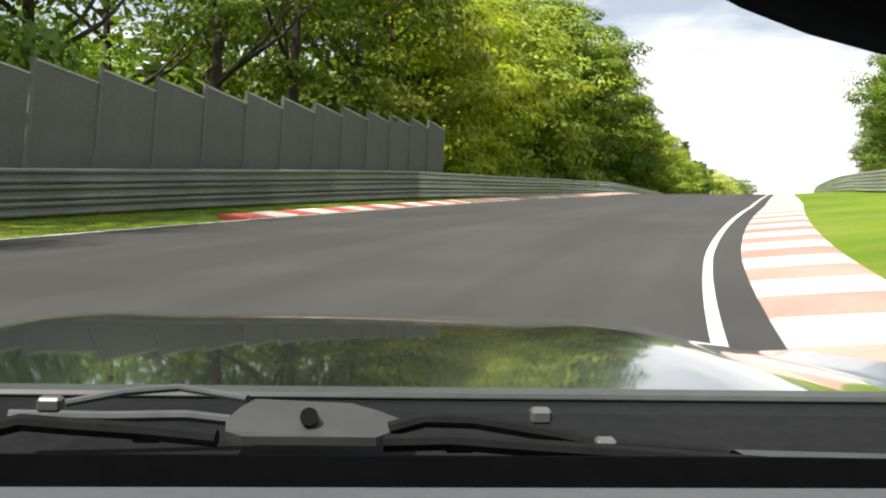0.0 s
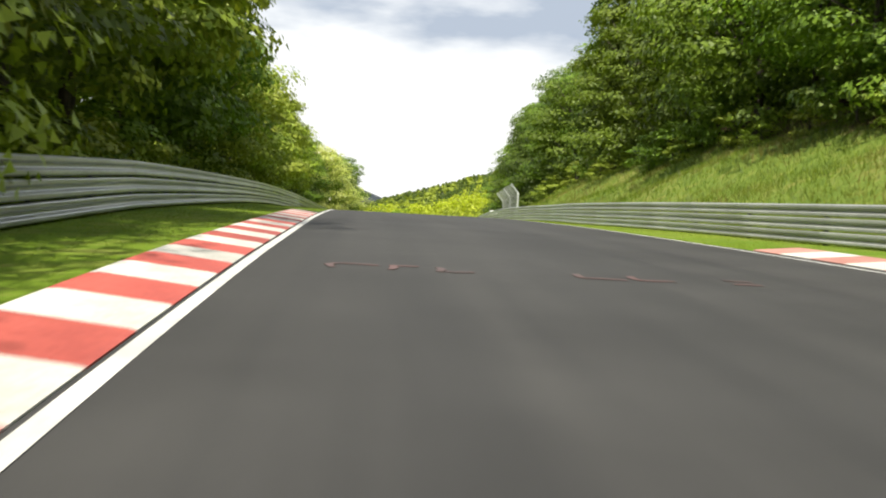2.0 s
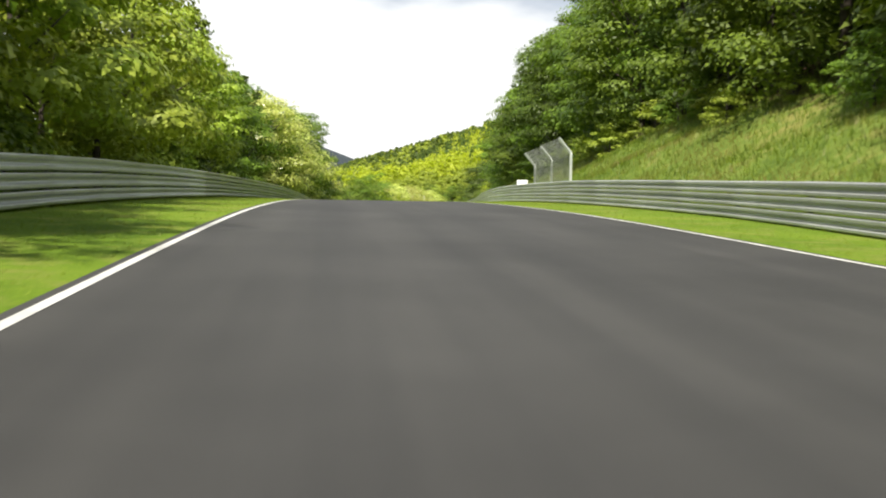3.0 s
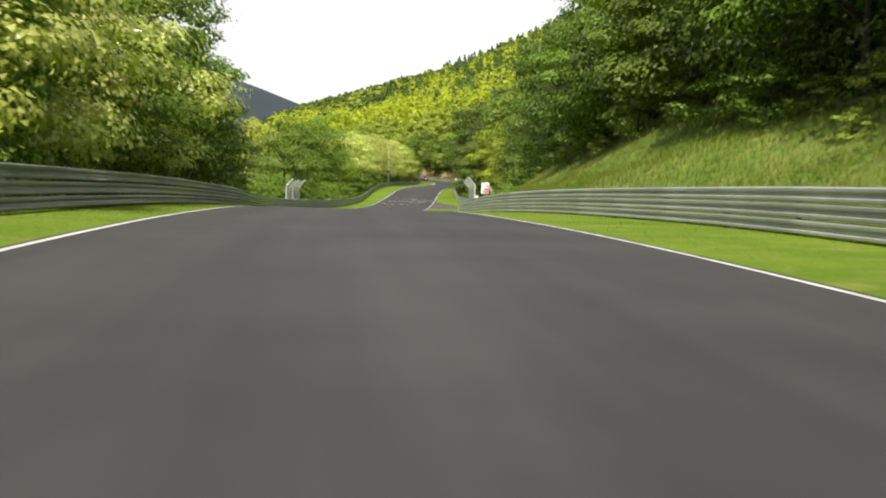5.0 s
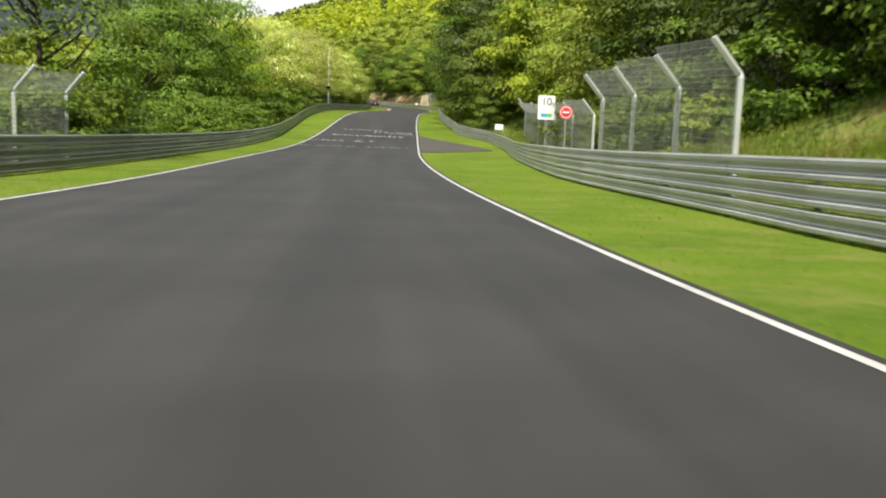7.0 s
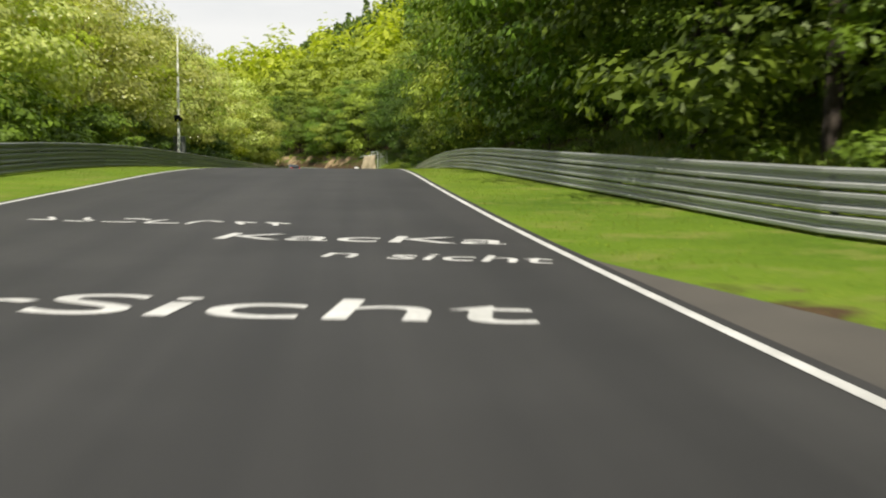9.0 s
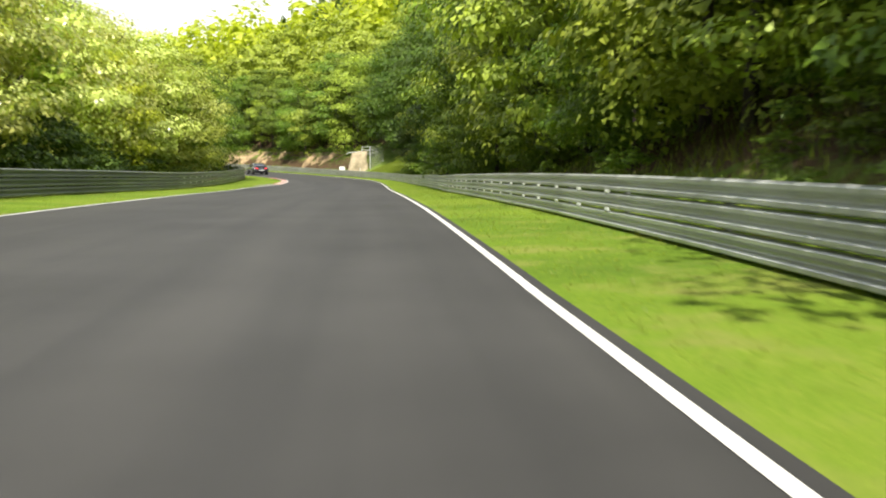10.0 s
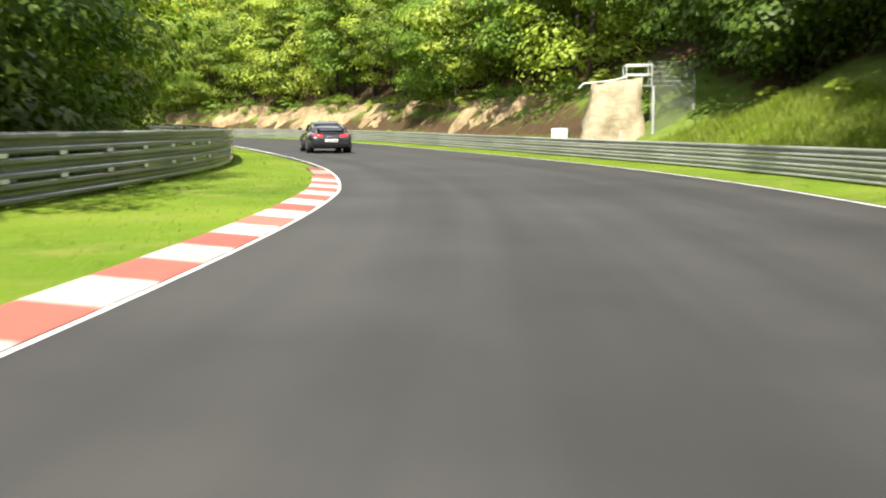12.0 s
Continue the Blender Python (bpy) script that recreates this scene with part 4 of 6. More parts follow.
def forest(name, label, x0, x1, y0, y1, count, keep, needle_share, high, per, leaf, mat, seed):
    """Distant woodland: small trees of clumped leaves, joined; keep(x, y) tells where it stands."""
    rng = np.random.default_rng(seed)
    xs, ys = rng.uniform(x0, x1, count * 3), rng.uniform(y0, y1, count * 3)
    ok = keep(xs, ys)
    xs, ys = xs[ok][:count], ys[ok][:count]
    zs = ground_fields(xs, ys)[0]
    for part_name, chosen, stuff in (("broadleaf_wood", rng.uniform(size=len(xs)) >= needle_share + 0.62 * np.clip((zs - 22) / 22, 0, 1), mat), ("spruce_wood", None, MAT_NEEDLE)):
        if chosen is None:
            chosen = ~last
        last = chosen
        cs, ns = [], []
        for x, y, z in zip(xs[chosen], ys[chosen], zs[chosen]):
            h = high * rng.uniform(0.75, 1.2)
            d = rng.normal(size=(per, 3))
            d /= np.linalg.norm(d, axis=1, keepdims=True)
            if stuff is MAT_NEEDLE:
                f = rng.uniform(0, 1, per) ** 0.7
                r = (1 - f) * h * 0.22 + 0.2
                a = rng.uniform(0, 2 * math.pi, per)
                cs.append(np.stack([x + r * np.cos(a), y + r * np.sin(a), z + h * 1.05 * (0.1 + 0.9 * f)], 1))
                ns.append(np.stack([np.cos(a), np.sin(a), np.full(per, 0.9)], 1) + rng.normal(0, 0.3, (per, 3)))
            else:
                lump = 1 + 0.28 * np.sin(d[:, 0] * 6 + x) * np.sin(d[:, 1] * 6 + y) + 0.2 * np.sin(d[:, 2] * 8 + x * 2)
                cs.append(np.array([x, y, z + h * 0.55]) + d * np.array([h * 0.34, h * 0.34, h * 0.46]) * (lump * rng.uniform(0.8, 1.0, per))[:, None])
                ns.append(d + np.array([0, 0, 0.45]) + rng.normal(0, 0.22, (per, 3)))
        if cs:
            c, n = np.concatenate(cs), np.concatenate(ns)
            me = leaves_mesh(part_name, c, n, leaf * rng.uniform(0.7, 1.3, len(c)), rng, stuff, 1.0 if stuff is not MAT_NEEDLE else 0.6)
            tagged(new(part_name, me), label if stuff is not MAT_NEEDLE else "dark spruces standing among the hillside wood", "woodland", kind="stuff")


def road_gap(x, y, least):
    return np.min((x[:, None] - R_X[None, ::4]) ** 2 + (y[:, None] - R_Y[None, ::4]) ** 2, axis=1) > least * least


def back_rows(name, label, rows, kinds, mat, seed, thin=4, grow=2.0, category="woodland"):
    """The rows behind, crowns and stems joined: rows of (s0, s1, step, lat0, lat1, size0, size1, side)."""
    rng = np.random.default_rng(seed)
    packs, stems = [], []
    for k in kinds:
        me = [c for c in k.children if c.name.startswith("crown")][0].data
        co = np.empty(len(me.vertices) * 3, dtype=np.float32)
        me.vertices.foreach_get("co", co)
        q = co.reshape(-1, 3, 3)[::thin]
        mid = q.mean(axis=1, keepdims=True)
        packs.append(mid + (q - mid) * grow)
    out = []
    for s0, s1, step, lat0, lat1, size0, size1, side in rows:
        s = s0
        while s < s1:
            p = spot(s + rng.uniform(-0.35, 0.35) * step, side * rng.uniform(lat0, lat1))
            a, k = rng.uniform(0, 2 * math.pi), rng.uniform(size0, size1)
            turn = np.array([[math.cos(a), -math.sin(a), 0], [math.sin(a), math.cos(a), 0], [0, 0, 1]]) * k
            out.append(packs[int(rng.integers(len(packs)))] @ turn.T + np.array([p.x, p.y, ground_z(p.x, p.y) - 0.1]))
            s += step * rng.uniform(0.75, 1.25)
    me = leaf_mesh(name, np.concatenate(out).reshape(-1, 3), mat)
    return tagged(new(name, me), label, category, kind="stuff")


T, B, C = TREES, BUSHES, SPRUCES
# left of the track
belt(-16, 44, 4.6, 10.6, 13.0, [T[11], T[11], T[2]], 0.95, 1.15, 1)
belt(-6, 44, 9.0, 14.0, 18.0, [T[11]], 0.9, 1.1, 2)
belt(44, 70, 3.6, 11.6, 12.9, [T[1], T[7], T[8]], 1.1, 1.28, 3)
belt(70, 97, 3.6, 11.5, 12.8, [T[0], T[0], T[1]], 1.15, 1.32, 31)
belt(97, 118, 3.6, 10.4, 11.8, [T[1], T[0], T[7]], 0.9, 1.1, 32)
belt(46, 118, 2.4, 10.0, 10.8, B, 0.7, 1.0, 7)
belt(118, 142, 3.6, 9.6, 11.5, [T[1], T[3], T[1]], 0.75, 0.95, 5)
belt(140, 176, 3.0, 10.0, 12.0, [C[0], C[1], T[0]], 0.65, 0.85, 8)
belt(174, 221, 3.2, 9.8, 11.6, [T[0], T[6], T[4]], 0.85, 1.0, 6)
belt(120, 222, 3.0, 9.4, 10.2, B, 0.6, 0.9, 10)
back_rows("hedge", "dense green hedge behind the barrier", [(222, 241, 1.5, 9.2, 10.2, 0.75, 1.0, 1), (241, 257, 1.5, 10.6, 11.4, 0.75, 1.0, 1), (257, 345, 1.5, 9.2, 10.2, 0.75, 1.0, 1)], B, MAT_LEAF, 63, 1, 1.1, "hedge")
belt(262, 264, 4.0, 10.6, 10.8, [T[6]], 0.84, 0.86, 30)
belt(294, 313, 4.2, 13.0, 16.5, [T[6], T[6], T[4]], 0.9, 1.1, 23)
belt(312, 345, 4.0, 12.0, 15.0, [T[4], T[4], T[8]], 0.85, 1.02, 24)
belt(345, 372, 3.4, 12.5, 14.5, [T[4], T[4], T[8]], 0.8, 0.98, 25)
belt(372, 396, 3.6, 12.5, 14.5, [T[4], T[1], T[4], T[8]], 0.85, 1.0, 26)
belt(396, 416, 3.8, 11.0, 12.6, [T[7], T[6], T[4]], 0.75, 0.9, 53)
belt(418, 446, 3.6, 11.2, 12.6, [T[6], T[10], T[6]], 0.75, 0.92, 58)
belt(396, 432, 4.2, 14.4, 16.4, [T[1], T[4], T[7]], 0.85, 1.0, 54)
# undergrowth darkened by colour for the shade below the crowns
back_rows("undergrowth", "green undergrowth below the trees, shade put into its colour", [(345, 394, 2.2, 9.8, 10.8, 0.6, 0.95, 1)], B, MAT_LEAF_SHADED, 64, 1, 1.1, "undergrowth")
belt(446, 500, 3.6, 11.2, 13.2, [T[0], T[6], T[1]], 0.8, 0.95, 28)
belt(400, 500, 2.8, 9.2, 10.0, [B[0]], 0.35, 0.6, 29)
# right of the track, up the bank
belt(34, 84, 4.0, 17.6, 19.2, [T[7], T[1], T[6], T[7]], 1.0, 1.2, 11, -1)
belt(84, 112, 4.0, 15.8, 17.6, [T[0], T[6], T[6], T[10]], 1.0, 1.2, 12, -1)
belt(112, 150, 3.4, 15.8, 18.0, [T[0], C[0], T[6], C[1]], 0.95, 1.15, 45, -1)
belt(150, 250, 3.4, 16.2, 18.6, [T[0], T[6], T[10], T[6]], 0.95, 1.15, 46, -1)
belt(56, 84, 3.2, 16.2, 17.4, B, 0.4, 0.8, 52, -1)
belt(84, 110, 3.2, 14.4, 15.8, B, 0.5, 0.9, 13, -1)
belt(110, 160, 2.8, 14.0, 15.6, B, 0.4, 0.85, 27, -1)
belt(160, 246, 2.8, 14.4, 16.4, B, 0.4, 0.85, 51, -1)
belt(250, 284, 3.6, 16.5, 20, [T[0], T[6], T[10]], 0.95, 1.15, 14, -1)
belt(284, 316, 3.4, 14.5, 18, [T[8], T[7], T[1]], 0.95, 1.15, 21, -1)
belt(250, 305, 2.6, 13.5, 15.5, B, 0.7, 1.1, 15, -1)
belt(312, 338, 4.0, 9.8, 11.0, [T[9], T[6], T[6]], 0.85, 1.1, 16, -1)
belt(338, 358, 3.6, 9.8, 11.0, [T[7], T[6], T[7]], 0.8, 1.0, 44, -1)
belt(358, 380, 4.0, 9.4, 10.8, [T[7], T[5], T[7]], 0.85, 1.05, 42, -1)
belt(380, 400, 4.2, 9.4, 10.8, [T[6], T[9], T[7]], 0.85, 1.05, 50, -1)
belt(356, 400, 6.5, 8.0, 9.2, [T[6]], 0.38, 0.55, 47, -1)
belt(308, 340, 6.5, 9.6, 10.4, [T[6]], 0.35, 0.5, 48, -1)
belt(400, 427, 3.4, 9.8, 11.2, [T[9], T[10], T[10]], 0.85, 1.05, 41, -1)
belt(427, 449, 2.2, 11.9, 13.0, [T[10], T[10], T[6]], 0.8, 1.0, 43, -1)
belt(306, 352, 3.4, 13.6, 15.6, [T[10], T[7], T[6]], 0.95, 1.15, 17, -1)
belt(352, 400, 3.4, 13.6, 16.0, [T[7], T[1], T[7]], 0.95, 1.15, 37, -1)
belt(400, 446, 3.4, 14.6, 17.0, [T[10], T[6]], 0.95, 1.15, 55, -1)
belt(310, 430, 2.0, 7.4, 10.5, [B[0]], 0.16, 0.42, 18, -1)
belt(449, 530, 3.2, 10.4, 12.2, [T[1], T[7], T[0], T[6]], 0.8, 1.0, 19, -1)
belt(446, 520, 3.0, 9.6, 10.2, B, 0.3, 0.6, 38, -1)
belt(446, 520, 3.4, 7.0, 7.4, B, 0.14, 0.3, 39, -1)
belt(428, 440, 3.0, 9.8, 11.4, [B[1]], 0.25, 0.45, 40, -1)
belt(423, 426, 4.0, 10.0, 10.4, [T[7]], 0.75, 0.8, 49, -1)
belt(398, 426, 2.0, 7.6, 9.2, [B[0]], 0.4, 0.8, 56, -1)
belt(402, 426, 4.0, 8.6, 9.6, [T[10]], 0.32, 0.5, 57, -1)
back_rows("wood_edge", "dense green wood standing behind the first trees", [(44, 130, 6.0, 15, 19, 1.0, 1.2, 1), (178, 214, 6.0, 14, 18, 0.85, 1.0, 1),
          (50, 110, 6.0, 21, 26, 0.95, 1.2, -1), (110, 250, 5.0, 21, 27, 0.95, 1.2, -1), (250, 312, 5.0, 22, 28, 1.0, 1.2, -1), (306, 392, 4.2, 14, 18, 0.95, 1.15, -1)], [T[0], T[2]], MAT_LEAF, 61)
back_rows("wood_edge", "light green wood standing behind the first trees", [(340, 440, 5.0, 16, 21, 0.95, 1.15, 1), (440, 540, 4.0, 15.5, 20, 0.95, 1.15, -1), (440, 540, 5.0, 22, 28, 1.0, 1.2, -1),
          (430, 500, 5.0, 17, 22, 1.0, 1.2, 1), (306, 440, 6.0, 20, 26, 1.0, 1.2, -1), (392, 440, 4.2, 14, 18, 0.95, 1.15, -1)], [T[1], T[3]], MAT_LEAF_LIGHT, 62)
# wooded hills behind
# the hill's sunlit look is put into its leaf colour
forest("hill", "broadleaved wood on the hillside with sunlight put into its colour", 60, 340, 300, 860, 2500,
       lambda x, y: road_gap(x, y, 26) & (x > 60 + np.maximum(y - 470, 0) * 0.2) & ((y > 450) | (x > 150)), 0.16, 12.0, 125, 1.22, MAT_LEAF_YELLOW_SUNLIT, 51)
forest("ridge", "mixed wood along the far ridge of the hill", 140, 330, 850, 1620, 1400,
       lambda x, y: x > 60 + (y - 470) * 0.1, 0.0, 9.0, 36, 3.0, MAT_LEAF_LIGHT, 56)
forest("valley", "mixed green wood across the valley", -160, 110, 330, 900, 700,
       lambda x, y: road_gap(x, y, 34) & (x < R_X[440] - 30 + (y - 400) * 0.3), 0.2, 8.0, 80, 1.5, MAT_LEAF, 52)


# ---- grass: mown verges, uncut fringe under the barriers, long grass on the right-hand bank ----
def grass_patch(name, label, zones, mat, seed):
    """Blades of grass as one mesh; zones of (s0, s1, count, side, from, to, low, high): from and to count outwards from the barrier."""
    rng = np.random.default_rng(seed)
    roots, tall = [], []
    for s0, s1, count, side, d0, d1, low, high in zones:
        s = rng.uniform(s0, s1, count)
        rail = rail_lat(s, side)
        near = np.maximum(rail + d0, half_width(s, side) + 0.3)
        lat = side * (near + rng.uniform(0, 1, count) * np.maximum(rail + d1 - near, 0.05))
        off_apron = (lat > 0) | (-lat > apron_lat(s) + 0.1)
        s, lat, count = s[off_apron], lat[off_apron], int(off_apron.sum())
        psi = np.interp(s, RS, R_PSI)
        x, y = np.interp(s, RS, R_X) - lat * np.cos(psi), np.interp(s, RS, R_Y) - lat * np.sin(psi)
        roots.append(np.stack([x, y, ground_fields(x, y)[0] - 0.02], 1))
        tall.append(rng.uniform(low, high, count))
    roots, tall = np.concatenate(roots), np.concatenate(tall)
    n = len(roots)
    a = rng.uniform(0, 2 * math.pi, n)
    side_v = np.stack([np.cos(a), np.sin(a), np.zeros(n)], 1) * (0.006 + 0.04 * tall[:, None])
    bend = np.stack([rng.normal(0, 0.3, n), rng.normal(0, 0.3, n), np.ones(n)], 1) * tall[:, None]
    me = leaf_mesh(name, np.stack([roots - side_v, roots + side_v, roots + bend], 1).reshape(-1, 3), mat)
    return tagged(new(name, me), label, "grass", kind="stuff")


grass_patch("verge_grass", "short bright green grass of the mown verges", [(-5, 36, 8000, 1, -4.0, -0.1, 0.02, 0.075), (36, 62, 1800, 1, -4.0, -0.1, 0.02, 0.06), (62, 470, 88000, 1, -4.0, -0.1, 0.02, 0.075), (75, 470, 90000, -1, -4.0, -0.1, 0.02, 0.075)], MAT_GRASS, 71)
grass_patch("fringe_grass", "uncut grass tufts along the foot of the barriers", [(0, 470, 36000, 1, -0.12, 0.5, 0.04, 0.15), (40, 470, 36000, -1, -0.12, 0.6, 0.04, 0.15)], MAT_GRASS_LONG, 72)
grass_patch("bank_grass", "long pale green grass and weeds on the bank", [(60, 196, 120000, -1, 0.5, 11.0, 0.08, 0.34), (196, 258, 40000, -1, 0.5, 4.5, 0.08, 0.32), (196, 258, 22000, -1, 4.5, 12.0, 0.08, 0.34), (262, 315, 12000, -1, 0.5, 5.0, 0.15, 0.45), (310, 428, 16000, -1, 0.4, 5.0, 0.12, 0.4)], MAT_GRASS_LONG, 73)
grass_patch("mound_grass", "sunlit long yellow-green grass on the mound and below the cutting", [(428, 441, 22000, -1, 0.2, 4.2, 0.10, 0.34), (441, 500, 20000, -1, 0.2, 1.5, 0.12, 0.42)], MAT_GRASS, 74)

# woods that go on behind the trees beside the track
forest("wood", "green broadleaved wood behind the trees along the track", -150, 34, 50, 205, 620,
       lambda x, y: road_gap(x, y, 27) & (x < np.interp(y, R_Y, R_X)) & (x > -120 + 22 * np.sin(y * 0.05) + 12 * np.sin(y * 0.13)) & (y > 52) & (y < 190 + 10 * np.sin(x * 0.1)), 0.12, 11.0, 85, 1.4, MAT_LEAF, 53)
forest("wood", "green broadleaved wood up the slope behind the track", 30, 190, -60, 330, 1000,
       lambda x, y: road_gap(x, y, 32) & (x > np.interp(y, R_Y, R_X)), 0.12, 11.0, 46, 1.9, MAT_LEAF, 54)
forest("wood", "light green wood beyond the left-hand verge", -60, 90, 375, 480, 300,
       lambda x, y: road_gap(x, y, 30) & (x < np.interp(y, R_Y, R_X)), 0.08, 8.0, 150, 0.9, MAT_LEAF_LIGHT, 55)


# ---- fences, signs and other things along the track ----
def fence_panels():
    """Grey panel fence behind the barrier; each panel stands level, so that the tops step up the slope."""
    p0 = spot(-16, 8.5, 0)
    base = thing("panel_fence", "tall grey panel fence with stepped tops behind the barrier", "fence", Matrix.Translation(p0))
    inv = Matrix.Translation(-p0)
    bm = bmesh.new()
    box(bm, 0.03, 1.99, -0.02, 0.02, 0.0, 3.3, 0.008)
    me = bpy.data.meshes.new("panel")
    bm.to_mesh(me)
    bm.free()
    me.materials.append(MAT_PANEL)
    bm = bmesh.new()
    box(bm, -0.04, 0.04, -0.05, 0.05, -0.4, 3.36, 0.008)
    me_post = bpy.data.meshes.new("post")
    bm.to_mesh(me_post)
    bm.free()
    me_post.materials.append(MAT_PANEL_POST)
    bm = bmesh.new()
    box(bm, 0.0, 2.0, -0.035, 0.035, 3.285, 3.335, 0.008)
    me_cap = bpy.data.meshes.new("cap")
    bm.to_mesh(me_cap)
    bm.free()
    me_cap.materials.append(MAT_POST)
    s = -16.0
    while s < 39.5:
        a, b = spot(s, 8.5, -0.1), spot(s + 2.02, 8.5, -0.1)
        flat = along(a, Vector((b.x, b.y, a.z - 0.13)))
        part_mesh("panel", me, base, inv @ flat)
        part_mesh("post", me_post, base, inv @ flat)
        part_mesh("cap", me_cap, base, inv @ flat, "pale metal capping strip")
        s += 2.02


def wire_panel_mesh(width, high, lean, gap=0.16):
    """Wire mesh: upright part and a top part that leans over by lean."""
    bm = bmesh.new()
    t = 0.0045
    n = int(width / gap)
    for k in range(n + 1):
        x = width * k / n
        box(bm, x - t, x + t, -t, t, 0, high)
    m = int(high / gap)
    for k in range(m + 1):
        box(bm, 0, width, -t, t, high * k / m - t, high * k / m + t)
    top = bmesh.new()
    for k in range(n + 1):
        x = width * k / n
        box(top, x - t, x + t, -t, t, 0, 0.9)
    for k in range(6):
        box(top, 0, width, -t, t, 0.9 * k / 5 - t, 0.9 * k / 5 + t)
    bmesh.ops.transform(top, matrix=Matrix.Translation((0, 0, high)) @ Matrix.Rotation(lean, 4, "X"), verts=top.verts)
    tmp = bpy.data.meshes.new("tmp")
    top.to_mesh(tmp)
    top.free()
    bm.from_mesh(tmp)
    bpy.data.meshes.remove(tmp)
    me = bpy.data.meshes.new("wire_mesh")
    bm.to_mesh(me)
    bm.free()
    me.materials.append(MAT_WIRE)
    return me


def mesh_fence(stops, lat, side, high, label, lean=0.7):
    """Catch fence: square steel posts, bent over at the top towards the track, with wire mesh between."""
    feet = [spot(s, side * lat, 0.0) for s in stops]
    for f in feet:
        f.z = ground_z(f.x, f.y) - 0.05
    if side > 0:
        feet = feet[::-1]
    base = thing("mesh_fence", label, "fence", Matrix.Translation(feet[0]), "wire catch fences")
    inv = Matrix.Translation(-feet[0])
    c, sn = math.cos(lean), math.sin(lean)
    last = None
    for i, a in enumerate(feet):
        b = feet[min(i + 1, len(feet) - 1)]
        if i < len(feet) - 1:
            last = along(a, Vector((b.x, b.y, a.z)))
        m = Matrix.Translation(a) @ last.to_3x3().to_4x4()
        part("post", tube([(0, 0, -0.3), (0, 0, high - 0.05), (0, 0.03, high + 0.03), (0, sn * 0.95, high + c * 0.95)], 0.075, 4), MAT_POST, base, m=inv @ m)
        if i < len(feet) - 1:
            part_mesh("wire_mesh", wire_panel_mesh((b - a).length, high - 0.05, -lean, 0.13), base, inv @ m @ Matrix.Translation((0, 0.05, 0.05)))
    return base


def sign_post(p, high):
    return tube([(0, 0, -0.4), (0, 0, high)], 0.035, 10)


def text_mesh(body, size, material, name):
    """Letters as a flat mesh with a little thickness, standing in the xz plane, centred."""
    cu = bpy.data.curves.new(name, "FONT")
    cu.body, cu.size, cu.extrude = body, size, 0.002
    cu.align_x, cu.align_y = "CENTER", "CENTER"
    ob = bpy.data.objects.new(name, cu)
    scene.collection.objects.link(ob)
    me = bpy.data.meshes.new_from_object(ob.evaluated_get(bpy.context.evaluated_depsgraph_get()))
    bpy.data.objects.remove(ob)
    me.materials.clear()
    me.materials.append(material)
    me.name = name
    return me


def facing(p, s):
    """A pose at p whose -y side looks back down the track at s."""
    return Matrix.Translation(p) @ Matrix.Rotation(heading(s), 4, "Z")


def marshal_sign():
    p = spot(281, -11.6, 0)
    p.z = ground_z(p.x, p.y)
    m = facing(p, 278)
    base = thing("post_sign", "white marshal post board with black number ten on a steel pole", "sign", m)
    part("pole", sign_post(p, 3.3), MAT_STEEL, base)
    bm = bmesh.new()
    box(bm, -0.5, 0.5, -0.05, -0.03, 2.05, 3.45, 0.01)
    board = part("board", bm, MAT_SIGN_WHITE, base)
    part_mesh("number", text_mesh("10", 0.62, MAT_INK, "number"), board, Matrix.Translation((0, -0.056, 3.08)) @ Matrix.Rotation(math.pi / 2, 4, "X"), "black number 10")
    for x0, x1, mat in ((-0.32, 0.0, MAT_LOGO_BLUE), (0.0, 0.32, MAT_LOGO_GREEN)):
        bm = bmesh.new()
        box(bm, x0, x1, -0.058, -0.05, 2.2, 2.42)
        part("logo_bar", bm, mat, board)


def round_sign():
    p = spot(273.5, -11.6, 0)
    p.z = ground_z(p.x, p.y)
    base = thing("round_sign", "round red and white traffic sign on a steel pole", "sign", facing(p, 270))
    part("pole", sign_post(p, 2.5), MAT_STEEL, base)
    for name, r, y, mat in (("disc", 0.36, -0.045, MAT_SIGN_RED), ("white_ring", 0.30, -0.052, MAT_SIGN_WHITE), ("red_field", 0.26, -0.058, MAT_SIGN_RED)):
        bm = bmesh.new()
        bmesh.ops.create_cone(bm, cap_ends=True, segments=32, radius1=r, radius2=r, depth=0.012, matrix=Matrix.Translation((0, y, 2.55)) @ Matrix.Rotation(math.pi / 2, 4, "X"))
        part(name, bm, mat, base)
    bm = bmesh.new()
    box(bm, -0.17, 0.17, -0.072, -0.064, 2.51, 2.59)
    part("white_bar", bm, MAT_SIGN_WHITE, base)


def mast():
    p = spot(355, 8.8, 0)
    p.z = ground_z(p.x, p.y)
    base = thing("radio_mast", "slim pale mast with a dark camera box behind the barrier", "mast", facing(p, 355))
    part("pole", tube([(0, 0, -0.5), (0, 0, 3.0), (0, 0, 7.7)], [0.09, 0.08, 0.045], 10), MAT_SIGN_WHITE, base)
    bm = bmesh.new()
    box(bm, -0.22, 0.22, -0.16, 0.16, 2.75, 3.1, 0.03)
    part("camera_box", bm, MAT_PLASTIC, base)
    bm = bmesh.new()
    box(bm, -0.35, 0.30, 0.1, 0.55, 0.0, 1.9, 0.03)
    part("cabinet", bm, MAT_PANEL, base, "grey equipment cabinet")


